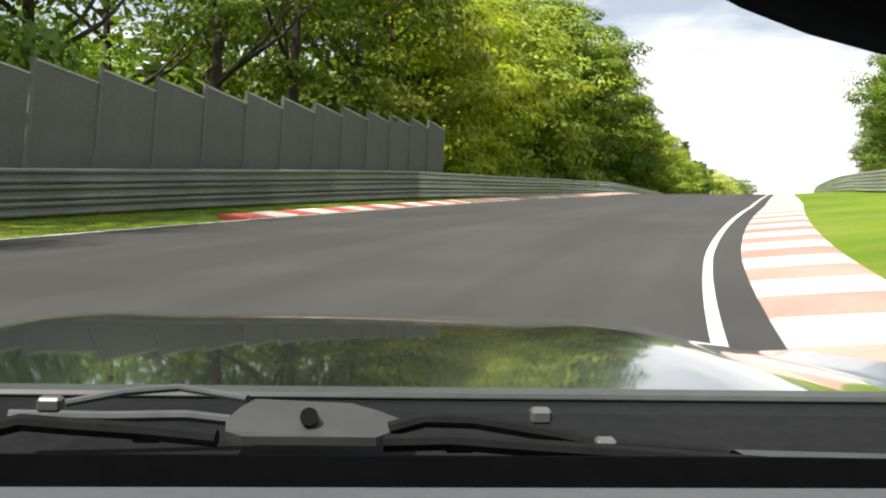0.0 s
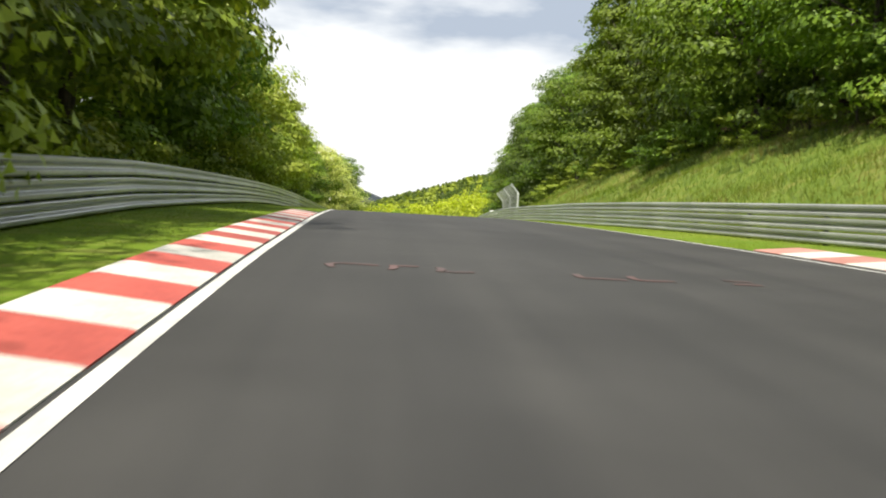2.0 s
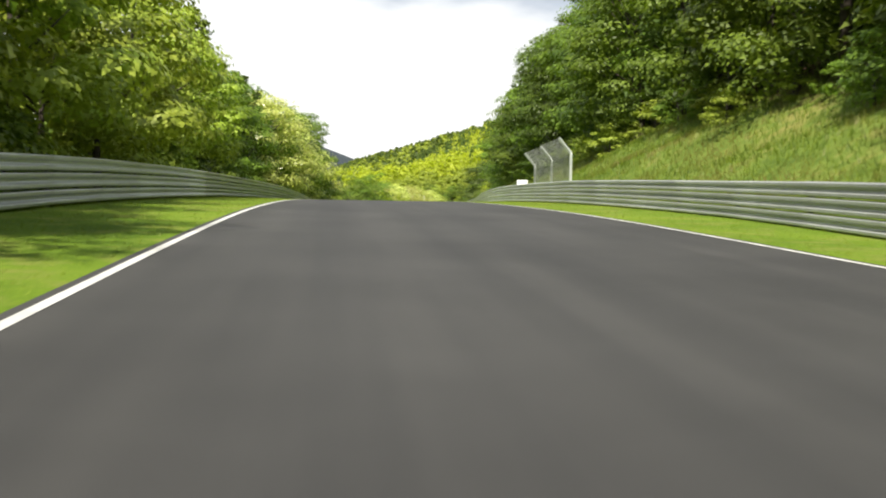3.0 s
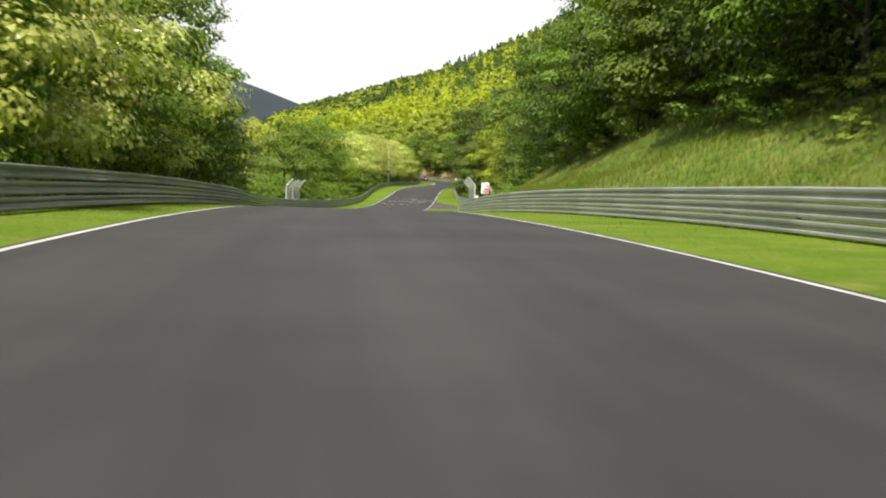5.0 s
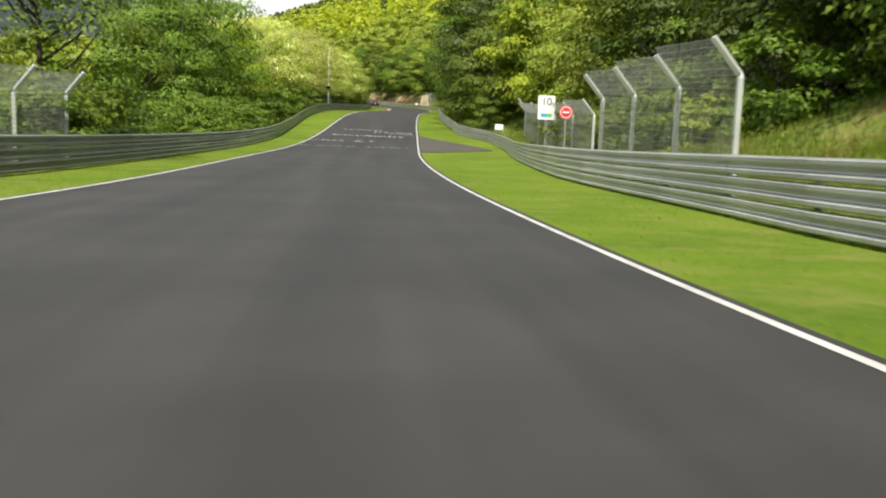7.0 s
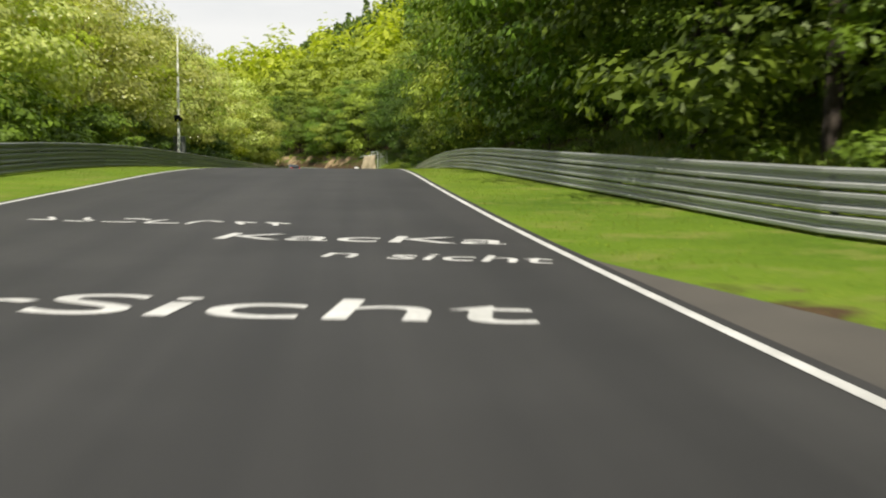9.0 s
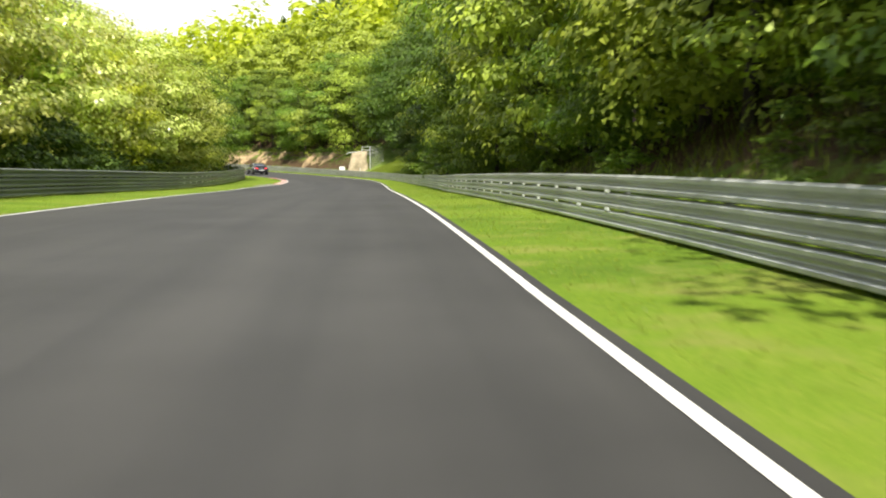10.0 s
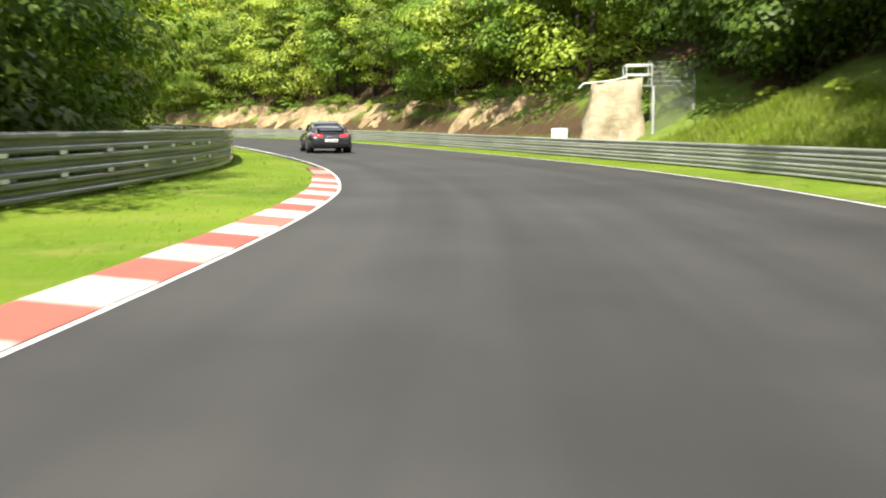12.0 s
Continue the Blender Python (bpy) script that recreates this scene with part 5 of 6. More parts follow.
def rail_box(s, lat, label, low=0.85):
    p = spot(s, lat, 0)
    p.z = ground_z(p.x, p.y)
    base = thing("marker_board", label, "marker board", facing(p, s))
    bm = bmesh.new()
    box(bm, -0.32, 0.32, -0.02, 0.02, low, low + 0.42, 0.01)
    part("board", bm, MAT_SIGN_WHITE, base)
    for x in (-0.3, 0.3):
        part("leg", tube([(x, 0.045, -0.3), (x, 0.045, low + 0.37)], 0.025, 8), MAT_STEEL, base)


def loft_rings(rings):
    """A solid skin over closed rings, with caps."""
    bm = bmesh.new()
    rows = [[bm.verts.new(p) for p in ring] for ring in rings]
    n = len(rows[0])
    for a, b in zip(rows, rows[1:]):
        for k in range(n):
            bm.faces.new((a[k], a[(k + 1) % n], b[(k + 1) % n], b[k]))
    bm.faces.new(rows[0][::-1])
    bm.faces.new(rows[-1])
    return bm


def rock_face():
    """The sandy cutting on the outside of the last bend."""
    ss = np.arange(440, 520, 0.5)
    rows = 12
    verts, faces = [], []
    for s in ss:
        fade = min(1.0, (s - 440) / 6.0)
        for r in range(rows):
            v = r / (rows - 1)
            lump = noise.fractal(Vector((s * 0.5, v * 1.1, 1.0)), 0.8, 2.1, 4)
            lat = 7.5 + 2.6 * v ** 0.75 - (0.95 * lump + 0.6 * noise.noise(Vector((s * 0.12, 0, 4.0)))) * math.sin(v * 2.6 + 0.2) * fade
            verts.append(spot(s, -lat, -0.1 + (2.7 + 0.7 * noise.noise(Vector((s * 0.13, 2, 0)))) * v * fade + 0.2 * lump * v))
    n = rows
    for i in range(len(ss) - 1):
        for r in range(rows - 1):
            faces.append((i * n + r, i * n + r + 1, (i + 1) * n + r + 1, (i + 1) * n + r))
    tagged(new("rock_face", mesh_of("rock_face", verts, faces, MAT_SAND, True)), "sandy brown earth cutting below the trees", "rock face", kind="structure")


def marshal_stand():
    """Rough stone plinth with a small railed platform, fenced with wire."""
    p = spot(442.8, -8.4, 0)
    m = facing(p, 441.5) @ Matrix.Rotation(radians(-16), 4, "Z")
    base = thing("marshal_stand", "pale rough stone plinth with a white railed platform and wire fence", "platform", m)
    rings = []
    for z in np.linspace(-0.4, 2.7, 10):
        k = (z + 0.4) / 3.1
        x0, x1, y0 = -2.9 + 1.1 * k ** 0.6, -0.15 - 0.1 * k, -0.2 + 0.3 * k
        ring = [(x0 + (x1 - x0) * q / 9, y0) for q in range(10)] + [(x1, y0 + 1.7 * q / 4) for q in range(1, 5)] + [(x1 + (x0 - x1) * q / 4, y0 + 1.7) for q in range(1, 5)] + [(x0, y0 + 1.7 - 1.7 * q / 4) for q in range(1, 4)]
        rings.append([(x + 0.2 * noise.noise(Vector((x * 1.7, y * 1.7, z * 1.9))), y + 0.26 * noise.noise(Vector((x * 1.5 + 9, y, z * 1.6))), z + k * (0.16 * (x + 1.0) + 0.3 * noise.noise(Vector((x * 1.4, y, z + 5))))) for x, y in ring])
    part("plinth", loft_rings(rings), MAT_PALE_ROCK, base, smooth=True)
    for x in (-0.75, 0.15):
        for y in (0.3, 1.2):
            part("rail_post", tube([(x, y, 2.5), (x, y, 3.3)], 0.022, 8), MAT_POST, base)
    for z in (2.95, 3.29):
        part("handrail", tube([(0.15, 1.2, z), (0.15, 0.3, z), (-0.75, 0.3, z), (-0.75, 1.2, z), (0.15, 1.2, z)], 0.02, 8), MAT_POST, base)
    part("handrail", tube([(-0.75, 0.3, 2.85), (-1.3, 0.2, 2.72), (-2.3, 0.1, 2.62), (-2.45, 0.1, 2.45)], 0.028, 8), MAT_POST, base)
    bm = bmesh.new()
    box(bm, -0.8, 0.2, 0.25, 1.3, 2.48, 2.56, 0.02)
    part("deck", bm, MAT_PANEL_POST, base, "small grey deck behind the rails")
    for x, y, top in ((1.55, -0.1, 1.9), (-1.0, -0.42, 0.95), (0.1, -0.42, 2.5), (-2.0, -0.46, 0.7)):
        part("fence_post", tube([(x, y, -0.4), (x, y, top)], 0.045, 8), MAT_POST, base)
    part_mesh("wire_mesh", wire_panel_mesh(1.6, 2.5, -0.3, 0.07), base, Matrix.Translation((0.0, -0.45, 0.0)) @ Matrix.Rotation(radians(9), 4, "Z"))


def road_writing():
    """Painted words across the track: three can be read, the others are bars."""
    def lay(name, me, s, lat, label, wide=1.0, long=1.0, slant=0.0):
        a = spot(s, lat, 0.006)
        ahead = spot(s + 1, lat, 0.006) - a
        m = Matrix.Translation(a) @ Matrix.Rotation(heading(s), 4, "Z") @ Matrix.Rotation(math.atan(ahead.z), 4, "X") @ Matrix.Rotation(radians(slant), 4, "Z") @ Matrix.Diagonal((wide, long, 0.3, 1))
        ob = new(name, me)
        ob.matrix_basis = m
        return tagged(ob, label, "road writing")
    lay("road_writing", text_mesh("VorSicht", 1.0, MAT_LINE, "road_writing"), 302.0, -0.15, "white hand-painted word Vorsicht across the asphalt", 1.72, 1.2, -10)
    rng = random.Random(9)

    def bars(s0, lat0, s1, lat1, depth, mat, label, dense=0.75):
        """A row of hand-painted strokes from (s0, lat0) to (s1, lat1), each a part of the word."""
        mid_s, mid_lat = (s0 + s1) / 2, (lat0 + lat1) / 2
        a = spot(mid_s, mid_lat, 0.006)
        rise = spot(mid_s + 1, mid_lat, 0.006).z - a.z
        slant = math.atan2(s1 - s0, lat0 - lat1)
        half = math.hypot(s1 - s0, lat1 - lat0) / 2
        base = thing("road_writing", label, "road writing", Matrix.Translation(a) @ Matrix.Rotation(heading(mid_s), 4, "Z") @ Matrix.Rotation(math.atan(rise), 4, "X") @ Matrix.Rotation(slant, 4, "Z"))

        def stroke(x0, y0, x1, y1, w):
            bm = bmesh.new()
            d = Vector((x1 - x0, y1 - y0, 0))
            n = Vector((-d.y, d.x, 0)).normalized() * w
            mid = Vector(((x0 + x1) / 2 + rng.uniform(-0.06, 0.06), (y0 + y1) / 2 + rng.uniform(-0.06, 0.06), 0))
            p, q = Vector((x0, y0, 0)), Vector((x1, y1, 0))
            up = Vector((0, 0, 0.003))
            ring = [p - n * 0.7, mid - n, q - n * 0.8, q + n * 0.8, mid + n, p + n * 0.7]
            low, top = [bm.verts.new(v) for v in ring], [bm.verts.new(v + up) for v in ring]
            bm.faces.new(top)
            for k in range(6):
                bm.faces.new((low[k], low[(k + 1) % 6], top[(k + 1) % 6], top[k]))
            part("stroke", bm, mat, base)
        x = -half
        while x < half:
            w = rng.uniform(0.3, 0.5)
            if rng.random() < dense:
                kind, d = rng.choice((0, 1, 2, 3, 4)), depth * rng.uniform(0.75, 1.0) / 2
                if kind in (0, 2):
                    stroke(x, -d, x + 0.05, d, 0.045)
                if kind in (1, 2, 3):
                    stroke(x, -d, x + w * 0.9, -d + rng.uniform(-0.1, 0.1), 0.045)
                if kind in (0, 3, 4):
                    stroke(x + 0.05, d, x + w, d * rng.uniform(0.5, 1), 0.045)
                if kind in (1, 4):
                    stroke(x + w * 0.1, d, x + w * 0.8, -d * 0.6, 0.045)
            x += w + rng.uniform(0.06, 0.16)
    white, faded = "white hand-painted letters across the asphalt", "faded hand-painted letters across the asphalt"
    bars(309.5, 2.3, 308.5, -1.05, 0.55, MAT_LINE, white, 0.95)
    lay("road_writing", text_mesh("KacKa", 1.0, MAT_LINE, "road_writing"), 306.6, -2.05, "white hand-painted letters Kacka across the asphalt", 1.3, 1.0, -12)
    lay("road_writing", text_mesh("n sicht", 1.0, MAT_LINE, "road_writing"), 304.75, -2.75, "white hand-painted letters sicht beside the edge line", 0.85, 0.75, -16)
    bars(295.7, 3.5, 295.1, -0.9, 1.1, MAT_LINE, white, 0.85)
    bars(288.0, 3.6, 288.0, -3.6, 0.9, MAT_CHALK, faded, 0.85)
    bars(66.0, 3.3, 66.2, -1.0, 0.55, MAT_CHALK_RED, "faded red painted letters worn into the asphalt", 0.75)
    bars(211.0, 1.1, 211.0, -2.4, 0.9, MAT_CHALK, faded, 0.9)
    bars(220.5, 3.3, 220.5, 0.0, 1.1, MAT_CHALK, faded, 0.95)


fence_panels()
mesh_fence((241.4, 245.4, 249.4, 253.2), 9.1, -1, 2.6, "tall galvanised catch fence with a bent top beside the barrier")
mesh_fence((270, 276, 283, 291, 300), 12.4, -1, 2.3, "galvanised catch fence behind the marshal post boards")
mesh_fence((247.0, 251.5, 256.5), 8.4, 1, 2.3, "galvanised catch fence with a bent top behind the barrier")
mesh_fence((135.5, 140.5, 146.0), 9.3, -1, 1.9, "short galvanised catch fence on the grass bank")
marshal_sign()
round_sign()
mast()
rail_box(145.0, -8.4, "small white board beside the barrier")
rail_box(300.0, -10.4, "small white board beside the barrier")
rail_box(446.2, -6.45, "small white board on the outside of the bend", 0.58)
rock_face()
marshal_stand()
road_writing()


# ---- cars ----
def loft(rings, closed=True, caps=True):
    """A skin over rings of equally many points."""
    bm = bmesh.new()
    rows = [[bm.verts.new(p) for p in ring] for ring in rings]
    n = len(rows[0])
    for a, b in zip(rows, rows[1:]):
        for k in range(n if closed else n - 1):
            bm.faces.new((a[k], a[(k + 1) % n], b[(k + 1) % n], b[k]))
    if caps and closed:
        bm.faces.new(rows[0][::-1])
        bm.faces.new(rows[-1])
    bmesh.ops.recalc_face_normals(bm, faces=bm.faces[:])
    return bm


def body_ring(y, half, low, high, round_top=0.45, tuck=0.06, n=20):
    """A cross-section of a car's body: rounded shoulders, sides tucked in below."""
    pts = []
    for k in range(n):
        a = 2 * math.pi * k / n
        c, s = math.cos(a), math.sin(a)
        e = 0.42 if s > 0 else 0.22
        x = math.copysign(abs(c) ** e, c) * (half - (tuck if s < -0.3 else 0))
        z = (low + high) / 2 + math.copysign(abs(s) ** (0.62 if s > 0 else 0.4), s) * (high - low) / 2
        pts.append((x, y, z))
    return pts


def wheel(parent, x, y, r, width, m_rim, name="wheel"):
    w = thing(name, "", "")
    w.parent = parent
    w.matrix_basis = Matrix.Translation((x, y, r))
    out = 1 if x > 0 else -1
    prof = [(0.62 * r, -width / 2), (0.93 * r, -width / 2), (r, -width * 0.38), (r, width * 0.38), (0.93 * r, width / 2), (0.62 * r, width / 2)]
    seg = 28
    rings = [[(px, rad * math.cos(2 * math.pi * k / seg), rad * math.sin(2 * math.pi * k / seg)) for k in range(seg)] for rad, px in prof]
    part("tyre", loft(rings, True, False), MAT_TYRE, w, smooth=True)
    bm = bmesh.new()
    bmesh.ops.create_cone(bm, cap_ends=True, segments=28, radius1=0.63 * r, radius2=0.63 * r, depth=width * 0.5, matrix=Matrix.Rotation(math.pi / 2, 4, "Y"))
    part("brake_disc", bm, MAT_PLASTIC, w)
    bm = bmesh.new()
    for k in range(5):
        tmp = bmesh.new()
        box(tmp, out * width * 0.42 - 0.02, out * width * 0.42 + 0.02, -0.045, 0.045, 0.03, 0.63 * r)
        bmesh.ops.rotate(tmp, verts=tmp.verts, matrix=Matrix.Rotation(2 * math.pi * k / 5, 3, "X"))
        me = bpy.data.meshes.new("tmp")
        tmp.to_mesh(me)
        tmp.free()
        bm.from_mesh(me)
        bpy.data.meshes.remove(me)
    part("rim", bm, m_rim, w)
    return w


def coupe(m):
    """A dark rear-engined coupe with a rear wing, brake lights lit; x right, y ahead, wheels on z = 0."""
    car = thing("car", "dark grey sports coupe with a rear wing and red tail lights", "car", m)
    spans = [(-2.22, 0.74, 0.30, 0.62), (-2.16, 0.82, 0.24, 0.74), (-2.0, 0.87, 0.20, 0.86), (-1.6, 0.91, 0.18, 0.92), (-1.1, 0.92, 0.17, 0.94), (-0.6, 0.89, 0.17, 0.92),
             (0.0, 0.87, 0.17, 0.90), (0.6, 0.87, 0.17, 0.88), (1.1, 0.89, 0.17, 0.84), (1.6, 0.88, 0.17, 0.76), (1.95, 0.82, 0.19, 0.66), (2.15, 0.70, 0.24, 0.54), (2.22, 0.58, 0.30, 0.46)]
    part("body", loft([body_ring(y, h, a, b) for y, h, a, b in spans]), MAT_PAINT_GREY, car, smooth=True)
    cabin = [(-1.75, 0.58, 0.80, 0.86), (-1.3, 0.62, 0.80, 1.02), (-0.8, 0.62, 0.80, 1.20), (-0.3, 0.60, 0.80, 1.29), (0.1, 0.60, 0.80, 1.29), (0.5, 0.62, 0.80, 1.17), (0.95, 0.66, 0.78, 0.90)]
    part("greenhouse", loft([body_ring(y, h, a, b, n=20) for y, h, a, b in cabin]), MAT_GLASS_DARK, car, "dark tinted windows", smooth=True)
    roof = [(-0.95, 0.50, 1.135, 1.175), (-0.6, 0.54, 1.20, 1.265), (-0.3, 0.55, 1.24, 1.305), (0.1, 0.55, 1.24, 1.305), (0.42, 0.54, 1.17, 1.225)]
    part("roof", loft([body_ring(y, h, a, b, n=16) for y, h, a, b in roof]), MAT_PAINT_GREY, car, smooth=True)
    for x in (-1, 1):
        part("pillar", tube([(x * 0.56, -0.85, 1.17), (x * 0.62, -1.35, 1.0), (x * 0.66, -1.75, 0.86)], [0.05, 0.07, 0.08], 8), MAT_PAINT_GREY, car, smooth=True)
        part("window_bar", tube([(x * 0.60, 0.48, 1.16), (x * 0.67, 0.92, 0.90)], 0.035, 8), MAT_PAINT_GREY, car, smooth=True)
    bm = bmesh.new()
    box(bm, -0.66, 0.66, -2.12, -1.86, 1.00, 1.035, 0.012)
    wing = part("rear_wing", bm, MAT_PAINT_DARK, car)
    for x in (-0.5, 0.5):
        bm = bmesh.new()
        box(bm, x - 0.04, x + 0.04, -2.05, -1.88, 0.84, 1.01, 0.01)
        part("wing_stay", bm, MAT_PAINT_DARK, wing)
    bm = bmesh.new()
    box(bm, -0.5, 0.5, -1.92, -1.45, 0.885, 0.93, 0.015)
    part("engine_grille", bm, MAT_PLASTIC, car)
    for x in (-1, 1):
        lamp = [[(x * (0.36 + 0.40 * t) , -2.19 + 0.20 * t ** 2.5 + dy, 0.70 + 0.05 * t + dz) for dy, dz in ((0.0, -0.055), (-0.035, -0.035), (-0.035, 0.035), (0.0, 0.055), (0.08, 0.0))] for t in (0.0, 0.25, 0.5, 0.75, 1.0)]
        part("tail_light", loft(lamp), MAT_LAMP_RED, car, "red tail light", smooth=True)
        part("exhaust", tube([(x * 0.52, -2.24, 0.29), (x * 0.52, -2.05, 0.29)], 0.05, 12), MAT_METAL_SHADED, car)
        mirror = [[(x * (0.90 + 0.16 * t), 0.62 - 0.05 * t + 0.06 * math.cos(a), 0.98 + 0.055 * math.sin(a) * (1 - 0.3 * t)) for a in (0, 1.05, 2.09, 3.14, 4.19, 5.24)] for t in (0, 0.5, 1)]
        part("wing_mirror", loft(mirror), MAT_PAINT_GREY, car, smooth=True)
    bm = bmesh.new()
    box(bm, -0.72, 0.72, -2.25, -2.06, 0.22, 0.40, 0.04)
    part("diffuser", bm, MAT_PLASTIC, car)
    bm = bmesh.new()
    box(bm, -0.26, 0.26, -2.255, -2.235, 0.47, 0.58, 0.004)
    plate = part("number_plate", bm, MAT_SIGN_WHITE, car, "white number plate")
    for k in range(5):
        bm = bmesh.new()
        x = -0.19 + 0.095 * k
        box(bm, x - 0.03, x + 0.03, -2.262, -2.254, 0.495, 0.555)
        part("bar", bm, MAT_INK, plate)
    bm = bmesh.new()
    box(bm, -0.16, 0.16, -2.235, -2.2, 0.665, 0.695, 0.004)
    part("badge", bm, MAT_RIM, car)
    for x, w in ((-0.78, 0.30), (0.78, 0.30)):
        wheel(car, x, -1.28, 0.335, w, MAT_RIM)
    for x in (-0.78, 0.78):
        wheel(car, x, 1.14, 0.32, 0.24, MAT_RIM)
    return car


def stand_car(s, lat, turn=0.0):
    """The pose of a car that stands on the road at s."""
    a, b = spot(s, lat), spot(s + 1, lat)
    return Matrix.Translation(a + Vector((0, 0, 0.004))) @ Matrix.Rotation(heading(s) + turn, 4, "Z") @ Matrix.Rotation(math.atan(b.z - a.z), 4, "X")


coupe(stand_car(453.2, 1.45, radians(-3)))


def own_car(m):
    """The dark car from whose cabin the shot begins: origin under the windscreen, on the road; x right, y ahead."""
    car = thing("saloon_car", "glossy black car with a long bonnet, standing on the track", "car", m)

    def hood_z(x, y):
        t = (y - 0.95) / 1.25
        return 0.815 - 0.06 * t - 0.10 * max(t, 0) ** 3 - 0.055 * abs(x / 0.72) ** 2.6 + 0.012 * math.exp(-((abs(x) - 0.42) / 0.10) ** 2)
    xs, ys = [-0.72 + 1.44 * k / 28 for k in range(29)], [0.93 + 1.30 * k / 22 for k in range(23)]
    verts = [(x, y + 0.10 * (1 - (x / 0.72) ** 2) * ((y - 0.93) / 1.3), hood_z(x, y)) for y in ys for x in xs]
    n = len(xs)
    faces = [(r * n + c, r * n + c + 1, (r + 1) * n + c + 1, (r + 1) * n + c) for r in range(len(ys) - 1) for c in range(n - 1)]
    me = mesh_of("bonnet", verts, faces, MAT_PAINT_DARK, True)
    part_mesh("bonnet", me, car)
    # wings and sides
    for x in (-1, 1):
        ring = [[(x * (0.735 + 0.0 * y), y, 0.80 - 0.05 * (y - 0.9) - 0.09 * max((y - 0.95) / 1.25, 0) ** 3 - 0.05), (x * 0.80, y, 0.775 - 0.05 * (y - 0.9) - 0.10 * max((y - 0.95) / 1.25, 0) ** 3),
                 (x * (0.88 - 0.05 * max(y - 1.6, 0)), y, 0.68 - 0.05 * (y - 0.9)), (x * (0.90 - 0.06 * max(y - 1.6, 0)), y, 0.48), (x * (0.86 - 0.06 * max(y - 1.6, 0)), y, 0.24), (x * 0.70, y, 0.22)]
                for y in (-2.3, -1.8, -1.0, -0.2, 0.5, 0.93, 1.2, 1.5, 1.8, 2.05, 2.2)]
        part("wing", loft(ring, False, False), MAT_PAINT_DARK, car, smooth=True)
    bm = loft([[(-0.80, 2.2, 0.62), (-0.4, 2.33, 0.66), (0.4, 2.33, 0.66), (0.80, 2.2, 0.62)], [(-0.84, 2.24, 0.45), (-0.4, 2.40, 0.47), (0.4, 2.40, 0.47), (0.84, 2.24, 0.45)],
               [(-0.82, 2.20, 0.22), (-0.4, 2.34, 0.22), (0.4, 2.34, 0.22), (0.82, 2.20, 0.22)]], False, False)
    part("front_bumper", bm, MAT_PAINT_DARK, car, smooth=True)
    bm = bmesh.new()
    box(bm, -0.86, 0.86, -2.35, -2.2, 0.25, 0.80, 0.05)
    part("rear_bumper", bm, MAT_PAINT_DARK, car)
    bm = bmesh.new()
    box(bm, -0.80, 0.80, -2.3, 2.2, 0.20, 0.26, 0.02)
    part("floor_pan", bm, MAT_PLASTIC, car)
    bm = bmesh.new()
    box(bm, -0.80, 0.80, -2.25, -1.55, 0.78, 0.84, 0.03)
    part("boot_lid", bm, MAT_PAINT_DARK, car)
    # cowl below the windscreen
    bm = loft([[(-0.76, y, z), (0.76, y, z)] for y, z in ((0.945, 0.805), (0.915, 0.812), (0.86, 0.813), (0.80, 0.803), (0.72, 0.792), (0.64, 0.77))], False, False)
    part("cowl", bm, MAT_PLASTIC, car)
    bm = bmesh.new()
    box(bm, -0.74, 0.74, 0.905, 0.934, 0.811, 0.818, 0.003)
    part("seal", bm, MAT_SEAL, car, "dull grey rubber seal")
    # wipers
    part("wiper_blade", tube([(-0.219, 0.743, 0.828), (-0.197, 0.746, 0.833), (-0.161, 0.743, 0.831), (-0.116, 0.740, 0.829), (-0.067, 0.731, 0.827)], 0.006, 8), MAT_PLASTIC, car)
    part("wiper_arm", tube([(-0.214, 0.773, 0.831), (-0.149, 0.778, 0.829), (-0.096, 0.783, 0.829), (-0.066, 0.786, 0.825)], 0.004, 8), MAT_METAL_DARK, car)
    part("wiper_arm", tube([(-0.190, 0.821, 0.828), (-0.150, 0.838, 0.833), (-0.111, 0.845, 0.835), (-0.056, 0.810, 0.835)], 0.003, 8), MAT_METAL_DARK, car)
    part("wiper_blade", tube([(0.042, 0.722, 0.827), (0.086, 0.723, 0.828), (0.143, 0.719, 0.825), (0.216, 0.713, 0.822), (0.295, 0.702, 0.819)], 0.006, 8), MAT_PLASTIC, car)
    part("wiper_arm", tube([(0.047, 0.757, 0.827), (0.072, 0.760, 0.833), (0.106, 0.757, 0.833), (0.164, 0.747, 0.826), (0.204, 0.734, 0.822), (0.274, 0.723, 0.820)], 0.0055, 8), MAT_PLASTIC, car)
    outline = [(-0.068, 0.782, 0.826), (-0.059, 0.794, 0.833), (-0.049, 0.802, 0.837), (0.020, 0.795, 0.836), (0.038, 0.788, 0.833), (0.055, 0.778, 0.829), (0.050, 0.767, 0.823), (0.038, 0.761, 0.820), (-0.055, 0.766, 0.819), (-0.067, 0.772, 0.821)]
    bm = loft([[(x, y, z - 0.006) for x, y, z in outline], outline])
    # a pale cover in itself, darkened by colour as if in tree shade
    cover = part("wiper_cover", bm, MAT_METAL_SHADED, car, "grey metal wiper cover, shade put into its colour")
    part("bolt", tube([(-0.011, 0.807, 0.820), (-0.009, 0.771, 0.832)], 0.0065, 12), MAT_PLASTIC, cover)
    bm = bmesh.new()
    box(bm, -0.125, -0.105, 0.742, 0.754, 0.820, 0.830, 0.002)
    part("blade_clip", bm, MAT_METAL_DARK, car)
    bm = bmesh.new()
    box(bm, 0.083, 0.103, 0.725, 0.737, 0.819, 0.829, 0.002)
    part("blade_clip", bm, MAT_METAL_DARK, car)
    bm = bmesh.new()
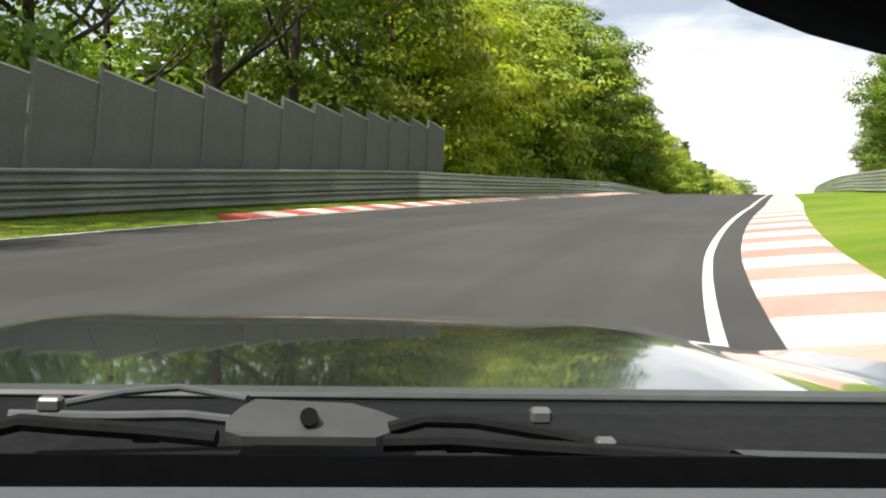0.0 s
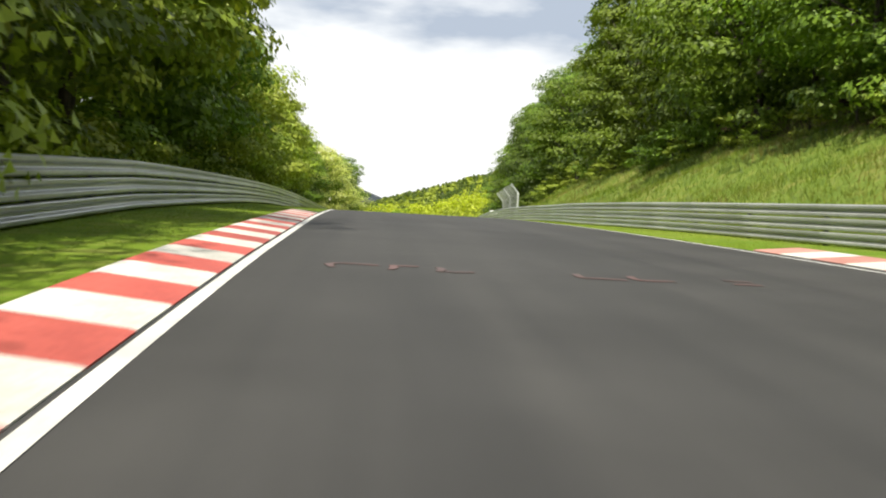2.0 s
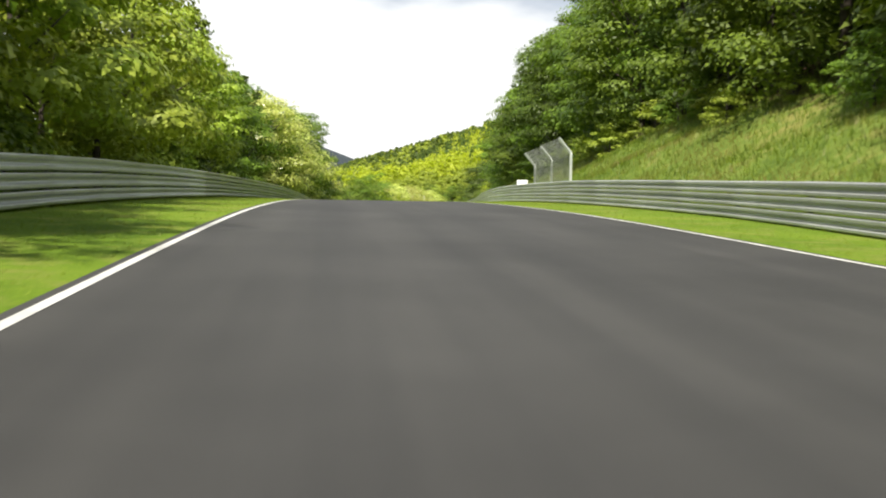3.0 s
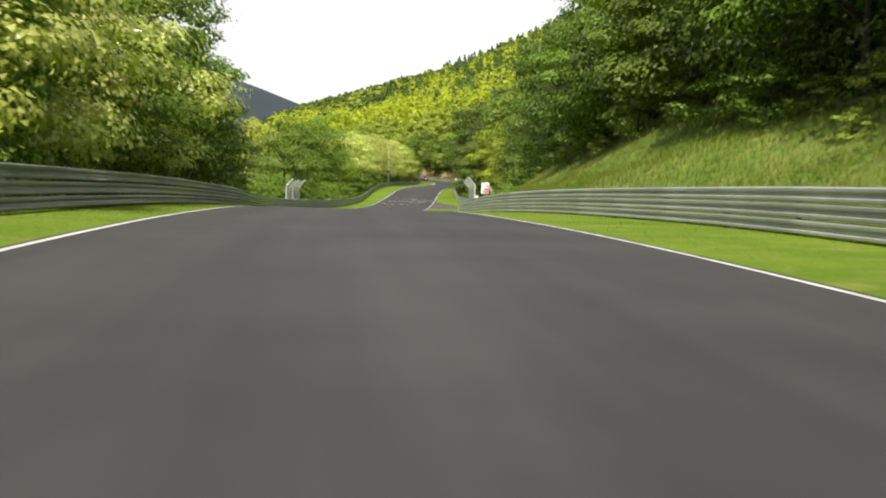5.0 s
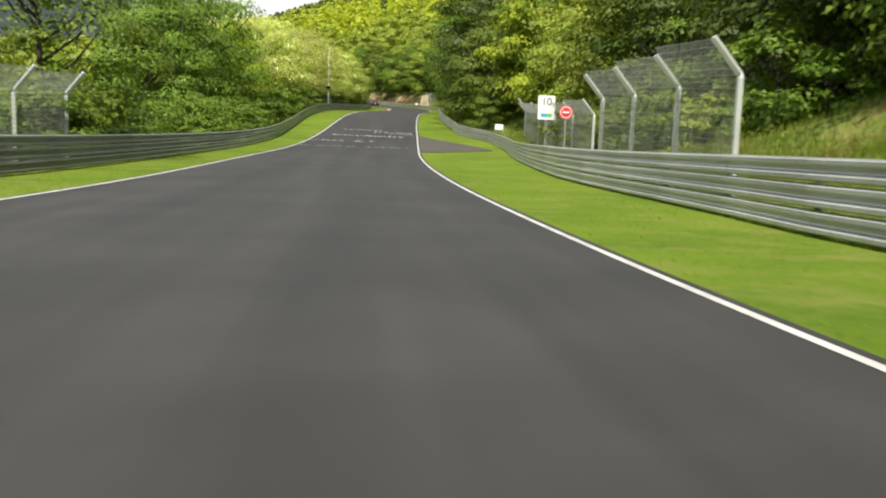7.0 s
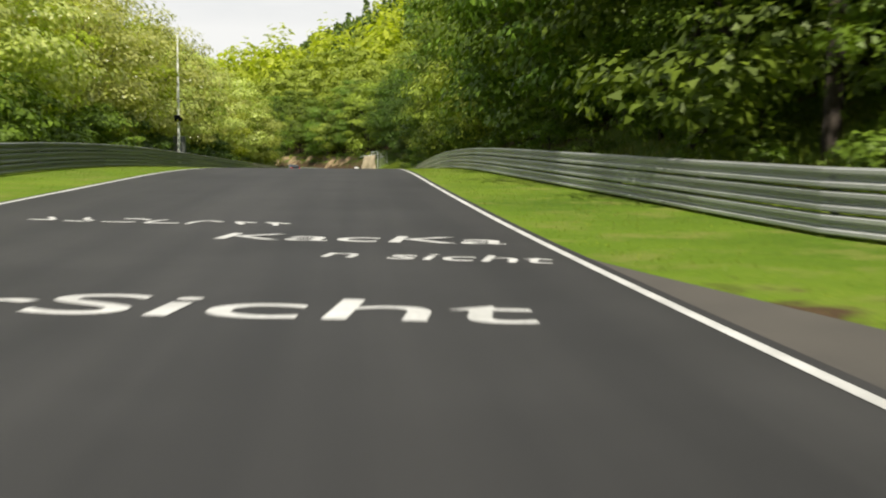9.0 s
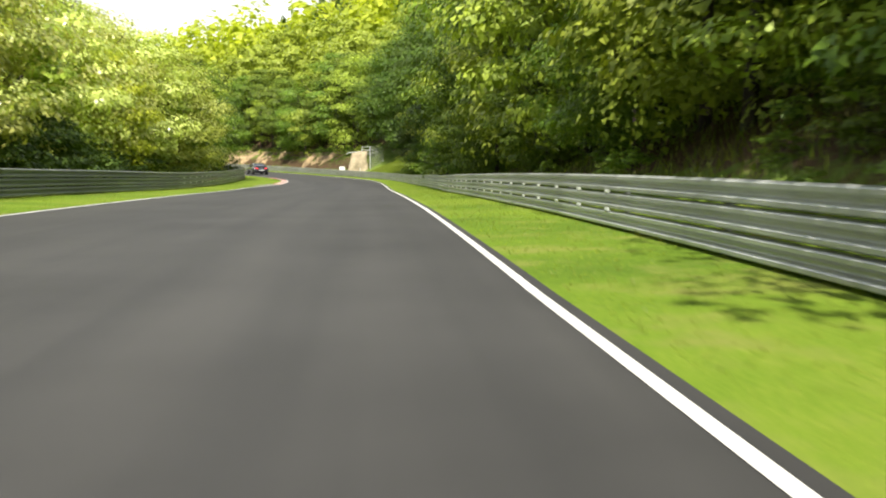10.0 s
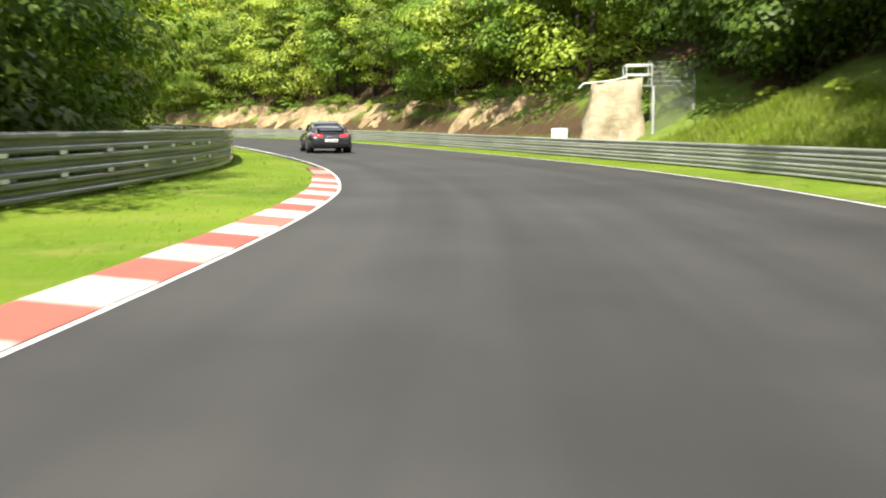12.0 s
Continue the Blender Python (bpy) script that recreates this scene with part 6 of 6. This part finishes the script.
    box(bm, 0.140, 0.154, 0.721, 0.733, 0.840, 0.850, 0.002)
    part("blade_clip", bm, MAT_METAL_DARK, car)
    bm = bmesh.new()
    box(bm, -0.188, -0.172, 0.747, 0.759, 0.839, 0.849, 0.002)
    part("blade_clip", bm, MAT_METAL_DARK, car)
    bm = bmesh.new()
    box(bm, 0.184, 0.198, 0.717, 0.729, 0.821, 0.831, 0.002)
    part("blade_clip", bm, MAT_METAL_DARK, car)
    bm = loft([[(0.279, 0.743, 0.813), (0.837, 0.698, 0.813)], [(0.277, 0.718, 0.825), (0.835, 0.673, 0.825)], [(0.294, 0.682, 0.821), (0.832, 0.638, 0.821)]], False, False)
    part("cowl_trim", bm, MAT_METAL_SHADED, car, "light grey cowl trim")
    # added black strip that paints the shaded gap between cowl and dashboard
    bm = loft([[(-0.76, y, z), (-0.3, y + 0.02, z), (0.3, y + 0.02, z), (0.76, y, z)] for y, z in ((0.70, 0.800), (0.668, 0.829), (0.655, 0.832), (0.645, 0.800), (0.640, 0.740))], False, False)
    part("windscreen_border", bm, MAT_GAP_DARK, car, "black strip standing for the shaded gap before the dashboard")
    # cabin
    bm = loft([[(-0.72, y, z), (0.72, y, z)] for y, z in ((0.66, 0.735), (0.634, 0.785), (0.622, 0.822), (0.60, 0.837), (0.45, 0.848), (0.30, 0.848), (0.16, 0.82), (0.12, 0.45))], False, False)
    part("dashboard", bm, MAT_DASH, car, "grey vinyl dashboard top", smooth=True)
    mirror = [[(0.062 + 0.24 * t, 0.30 + 0.03 * math.cos(a), 1.10 + 0.065 * math.sqrt(max(1 - (2 * t - 1) ** 2, 0.004)) * math.sin(a)) for a in [math.tau * k / 16 for k in range(16)]] for t in [0.5 - 0.5 * math.cos(math.pi * k / 20) for k in range(21)]]
    part("rear_view_mirror", loft(mirror), MAT_PLASTIC, car, "black rear-view mirror", smooth=True)
    for x in (-1, 1):
        part("roof_pillar", tube([(x * 0.74, 0.70, 0.78), (x * 0.66, 0.25, 1.08), (x * 0.58, -0.12, 1.29)], 0.035, 8), MAT_PAINT_DARK, car)
        part("rear_pillar", tube([(x * 0.58, -1.0, 1.27), (x * 0.72, -1.7, 0.82)], 0.05, 8), MAT_PAINT_DARK, car)
    roof = [[(x, y, 1.27 + 0.05 * (1 - (x / 0.6) ** 2) - 0.05 * ((y + 0.55) / 0.5) ** 2 + d) for x, d in ((-0.6, 0), (-0.3, 0), (0, 0), (0.3, 0), (0.6, 0), (0.6, -0.03), (0, -0.03), (-0.6, -0.03))] for y in (-0.12, -0.4, -0.7, -1.0)]
    part("roof", loft(roof), MAT_PAINT_DARK, car, smooth=True)
    for x in (-0.36, 0.36):
        bm = bmesh.new()
        box(bm, x - 0.24, x + 0.24, -1.0, -0.45, 0.30, 0.50, 0.05)
        seat = part("seat", bm, MAT_PLASTIC, car, "black seat")
        bm = bmesh.new()
        box(bm, x - 0.23, x + 0.23, -1.08, -0.95, 0.45, 0.95, 0.05)
        part("backrest", bm, MAT_PLASTIC, seat)
    for x in (-0.78, 0.78):
        wheel(car, x, 1.45, 0.32, 0.22, MAT_RIM)
        wheel(car, x, -1.35, 0.32, 0.22, MAT_RIM)
    return car


# the car stands where the shot begins, its windscreen round the first point of view
own_car(Matrix.Translation((4.474, -1.393, -0.229)) @ Matrix.Rotation(radians(15.53), 4, "Z") @ Matrix.Rotation(radians(5.67), 4, "X") @ Matrix.Rotation(radians(-0.61), 4, "Y"))
